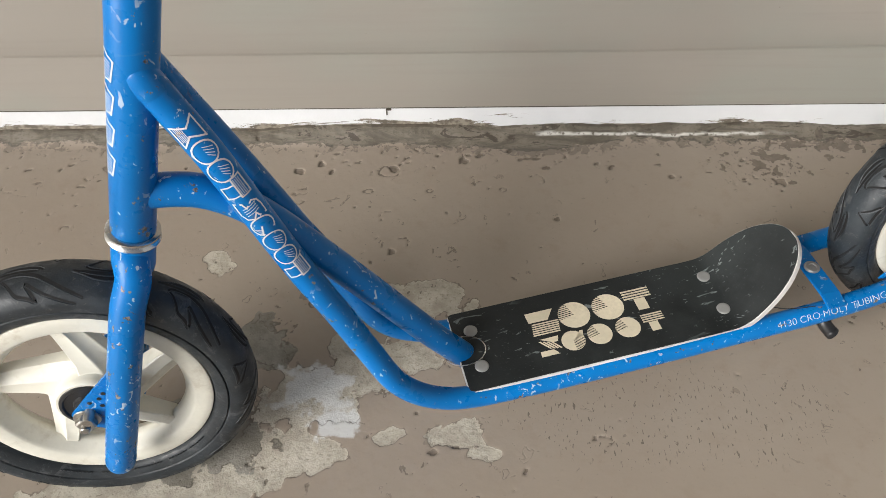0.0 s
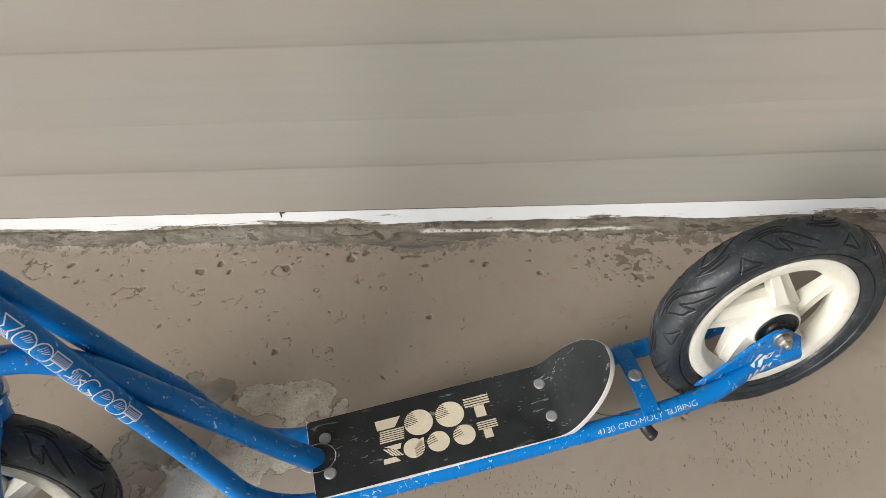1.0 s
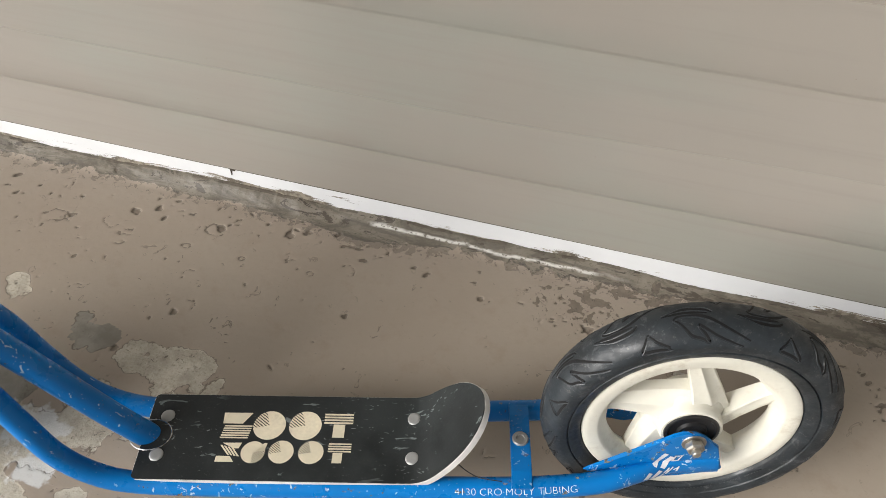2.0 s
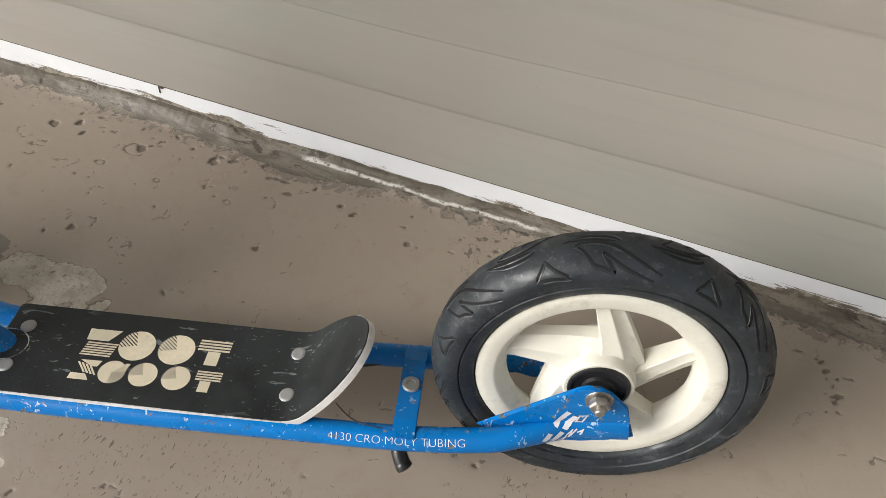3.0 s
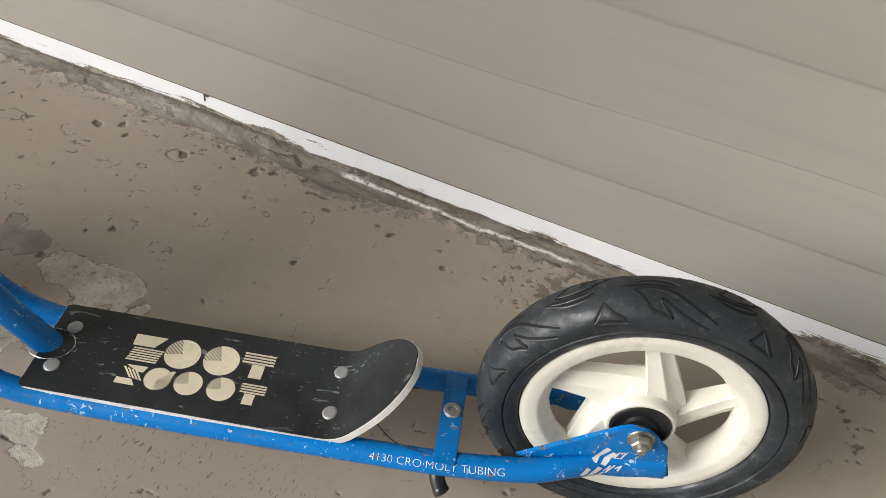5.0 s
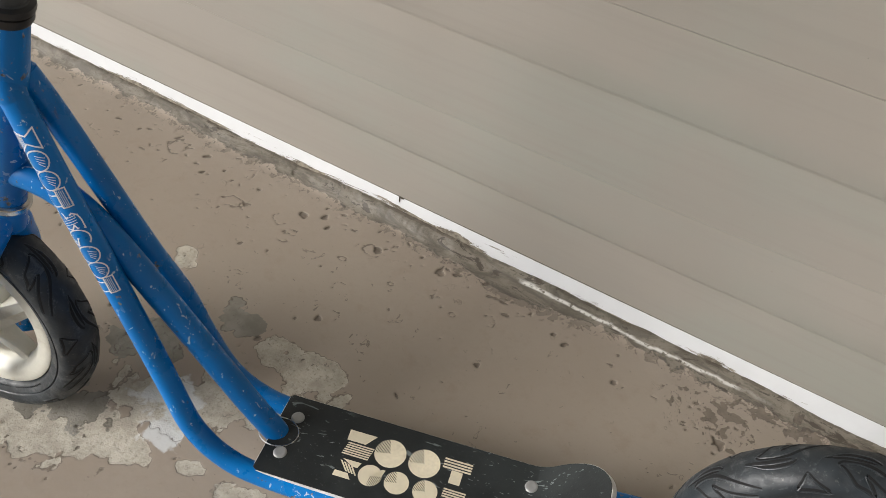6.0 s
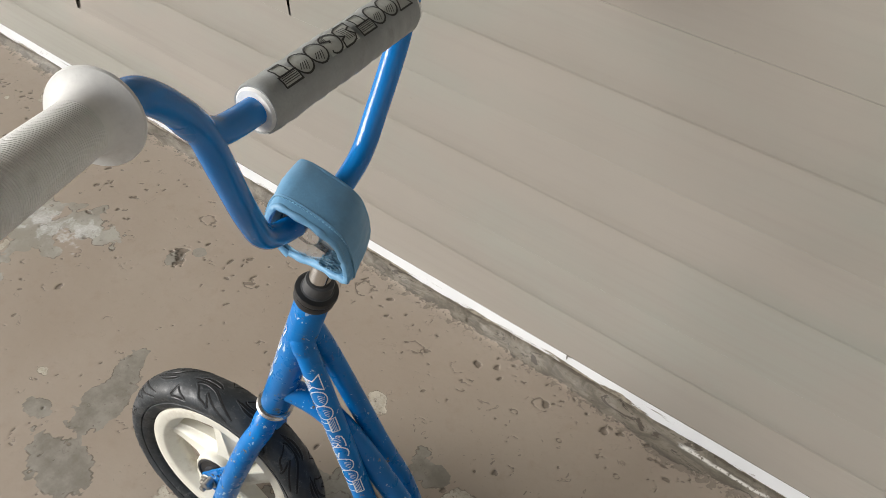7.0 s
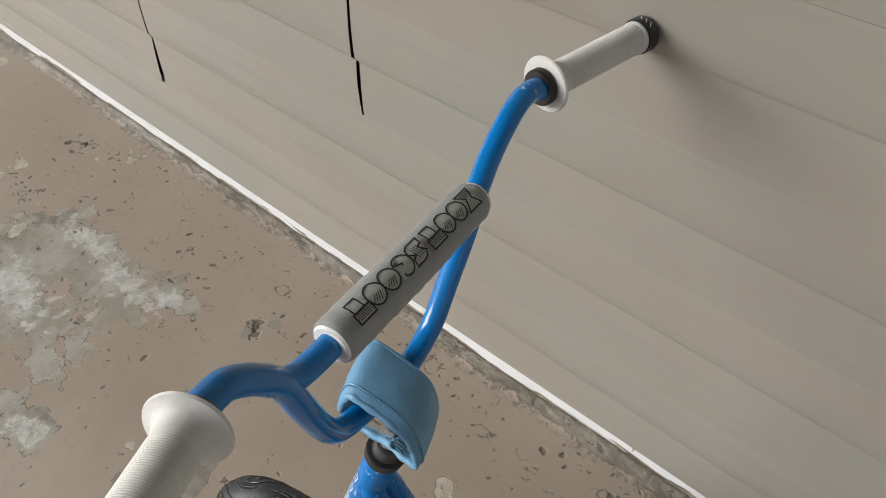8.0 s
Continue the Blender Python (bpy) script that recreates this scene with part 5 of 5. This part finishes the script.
def wrap(inset, hi, thick, puff):
    """A soft sheet that follows the cover's outline from the slanted rim to hi."""
    bm, rows, n = bmesh.new(), [], 12
    for i, c in enumerate(line):
        out, row = outward(i), []
        lo = near_rim(c) + inset
        for k in range(n + 1):
            g = k / n
            h = puff * math.sin(g * math.pi) ** 0.5 + 0.0012 * noise.noise(Vector((i * 0.12, g * 3, 1))) + 0.0005 * noise.noise(Vector((i * 0.5, g * 9, 4)))
            row.append((c + out * h + Vector((0, lo + (hi - lo) * g, 0)), out))
        rows.append(row)
    outer = [[bm.verts.new(p + o * thick / 2) for p, o in r] for r in rows]
    inner = [[bm.verts.new(p - o * thick / 2) for p, o in r] for r in rows]
    for lv in (outer, inner):
        for a, b in zip(lv, lv[1:]):
            for k in range(n):
                bm.faces.new((a[k], a[k + 1], b[k + 1], b[k]))
    for a, b, c, d in zip(outer, outer[1:], inner, inner[1:]):
        for k in (0, n):
            bm.faces.new((a[k], b[k], d[k], c[k]))
    for r in (0, -1):
        for k in range(n):
            bm.faces.new((outer[r][k], outer[r][k + 1], inner[r][k + 1], inner[r][k]))
    return bm


cover = part("clamp_cover", skewed(wrap(0.0, 0.018, 0.0055, 0.0030)), VINYL, scooter, "light blue padded vinyl clamp cover", STEER)
part("lining", skewed(wrap(0.003, 0.015, 0.003, -0.0045)), LINING, cover, "shiny blue inner lining")
bm = bmesh.new()
core = [(-0.014 + (x + 0.014) * 0.80, 0.309 + (z - 0.309) * 0.80) for x, z in prof]
add_plate(bm, core, -0.020, 0.010, 0.002)
for v in bm.verts:
    v.co += Vector(noise.noise_vector(v.co * 60)) * 0.0026
part("clamp_foam", skewed(bm), FILLING, cover, "crumpled grey filling round the clamp")
# creased sheet of lining that bulges out at the lower corner of the opening
bm, n = bmesh.new(), 28
grid = []
for i in range(n + 1):
    row = []
    for j in range(n + 1):
        g, h = i / n, j / n
        p = Vector((-0.001 + 0.025 * g, -0.034 + 0.016 * h, 0.3025 + 0.0080 * g + 0.014 * h * (0.4 + 0.6 * g)))
        crease = abs(noise.noise(Vector((g * 2.2, h * 7.0 + g * 2.0, 2.0)))) * 0.006 + abs(noise.noise(Vector((g * 5.0, h * 13.0, 7.0)))) * 0.0026
        row.append(bm.verts.new(p + Vector((0.0, -0.6, 0.8)) * crease))
    grid.append(row)
for a, b in zip(grid, grid[1:]):
    for j in range(n):
        bm.faces.new((a[j], a[j + 1], b[j + 1], b[j]))
bmesh.ops.solidify(bm, geom=bm.faces[:], thickness=0.0016)
part("lining_folds", skewed(bm), LINING, cover, "creased shiny blue folds")
part("hem", skewed(add_tube(bmesh.new(), [c + outward(i) * 0.0005 + Vector((0, near_rim(c) + 0.0004 * math.sin(i * 0.7), 0)) for i, c in enumerate(line)], [0.0031 + 0.0004 * math.sin(i * 1.1) for i in range(len(line))], 10, (0, 1, 0))), VINYL, cover)
part("hem", skewed(add_tube(bmesh.new(), [c + Vector((0, 0.0185, 0)) for c in line], 0.0031, 10, (0, 1, 0))), VINYL, cover)
part("seam", skewed(add_tube(bmesh.new(), [c + outward(i) * 0.0046 + Vector((0, near_rim(c) + 0.0085, 0)) for i, c in enumerate(line)], 0.0013, 8, (0, 1, 0))), VINYL, cover)
bm = bmesh.new()
for i in range(12, len(line) - 12):
    c, out = line[i], outward(i)
    add_box(bm, (-0.0009, -0.0004, -0.0004), (0.0009, 0.0004, 0.0004), 0, Matrix.Translation(c + out * 0.0052 + Vector((0, near_rim(c) + 0.0065, 0))))
tagged(part("stitching", skewed(bm), LINING, cover, "pale stitches"), kind="stuff")

# grips with flange and clamp rings
for s in (-1, 1):
    a, b = (Vector((-0.0615, -0.2055, 0.5190)), Vector((-0.0312, -0.3010, 0.5470))) if s < 0 else (Vector((-0.0712, 0.2563, 0.4969)), Vector((-0.0326, 0.4002, 0.5140)))
    m = along(a, b) @ Matrix.Diagonal((1, 1, 1, 1) if s < 0 else (1.05, 1.125, 1.05, 1))
    prof = [(0.0118, -0.004), (0.0200, -0.0042), (0.0252, -0.0036), (0.0262, -0.0022), (0.0254, -0.0008), (0.0205, 0.0012), (0.0170, 0.0050), (0.0156, 0.0105)]
    n = 58
    for k in range(n):
        y = 0.016 + 0.094 * k / n
        prof += [(0.0149, y), (0.0153, y + 0.0004), (0.0153, y + 0.0011), (0.0149, y + 0.0015)]
    prof += [(0.0150, 0.1115), (0.0160, 0.1125), (0.0160, 0.1150), (0.0120, 0.1155)]
    grip = part("grip", lathe(prof, 40, m), GRIPWHITE, scooter, "off-white ribbed rubber grip with flange", STEER)
    part("clamp_ring", lathe([(0.0118, 0.1155), (0.0172, 0.1156), (0.0176, 0.1165), (0.0176, 0.1265), (0.0166, 0.1278), (0.0142, 0.1280), (0.0136, 0.1262), (0.0112, 0.1262)], 40, m), BLACK, grip, "black end clamp ring")
    part("bar_plug", lathe([(0.0116, 0.1262), (0.0118, 0.1274), (0.0104, 0.1276), (0.0100, 0.1200), (0.0001, 0.1200)], 32, m), BLUE, grip, "open blue bar end")
    bm = bmesh.new()
    for k in range(3):
        add_ribbon(bm, lambda u, v, up: m @ Vector((0.01772 * math.cos(u / 0.0177 + 1.2), 0.1215 + v, 0.01772 * math.sin(u / 0.0177 + 1.2))), [(k * 0.006, -0.0018), (k * 0.006 + 0.003, 0.0018)], 0.0011, False, 3)
    part("ring_marks", bm, WHITEINK, grip, "pale bars on the ring")
    part("inner_ring", lathe([(0.0117, -0.0125), (0.0158, -0.0124), (0.0168, -0.0112), (0.0168, -0.0052), (0.0155, -0.0042), (0.0117, -0.0042)], 40, m), BLACK, grip, "black inner clamp ring")
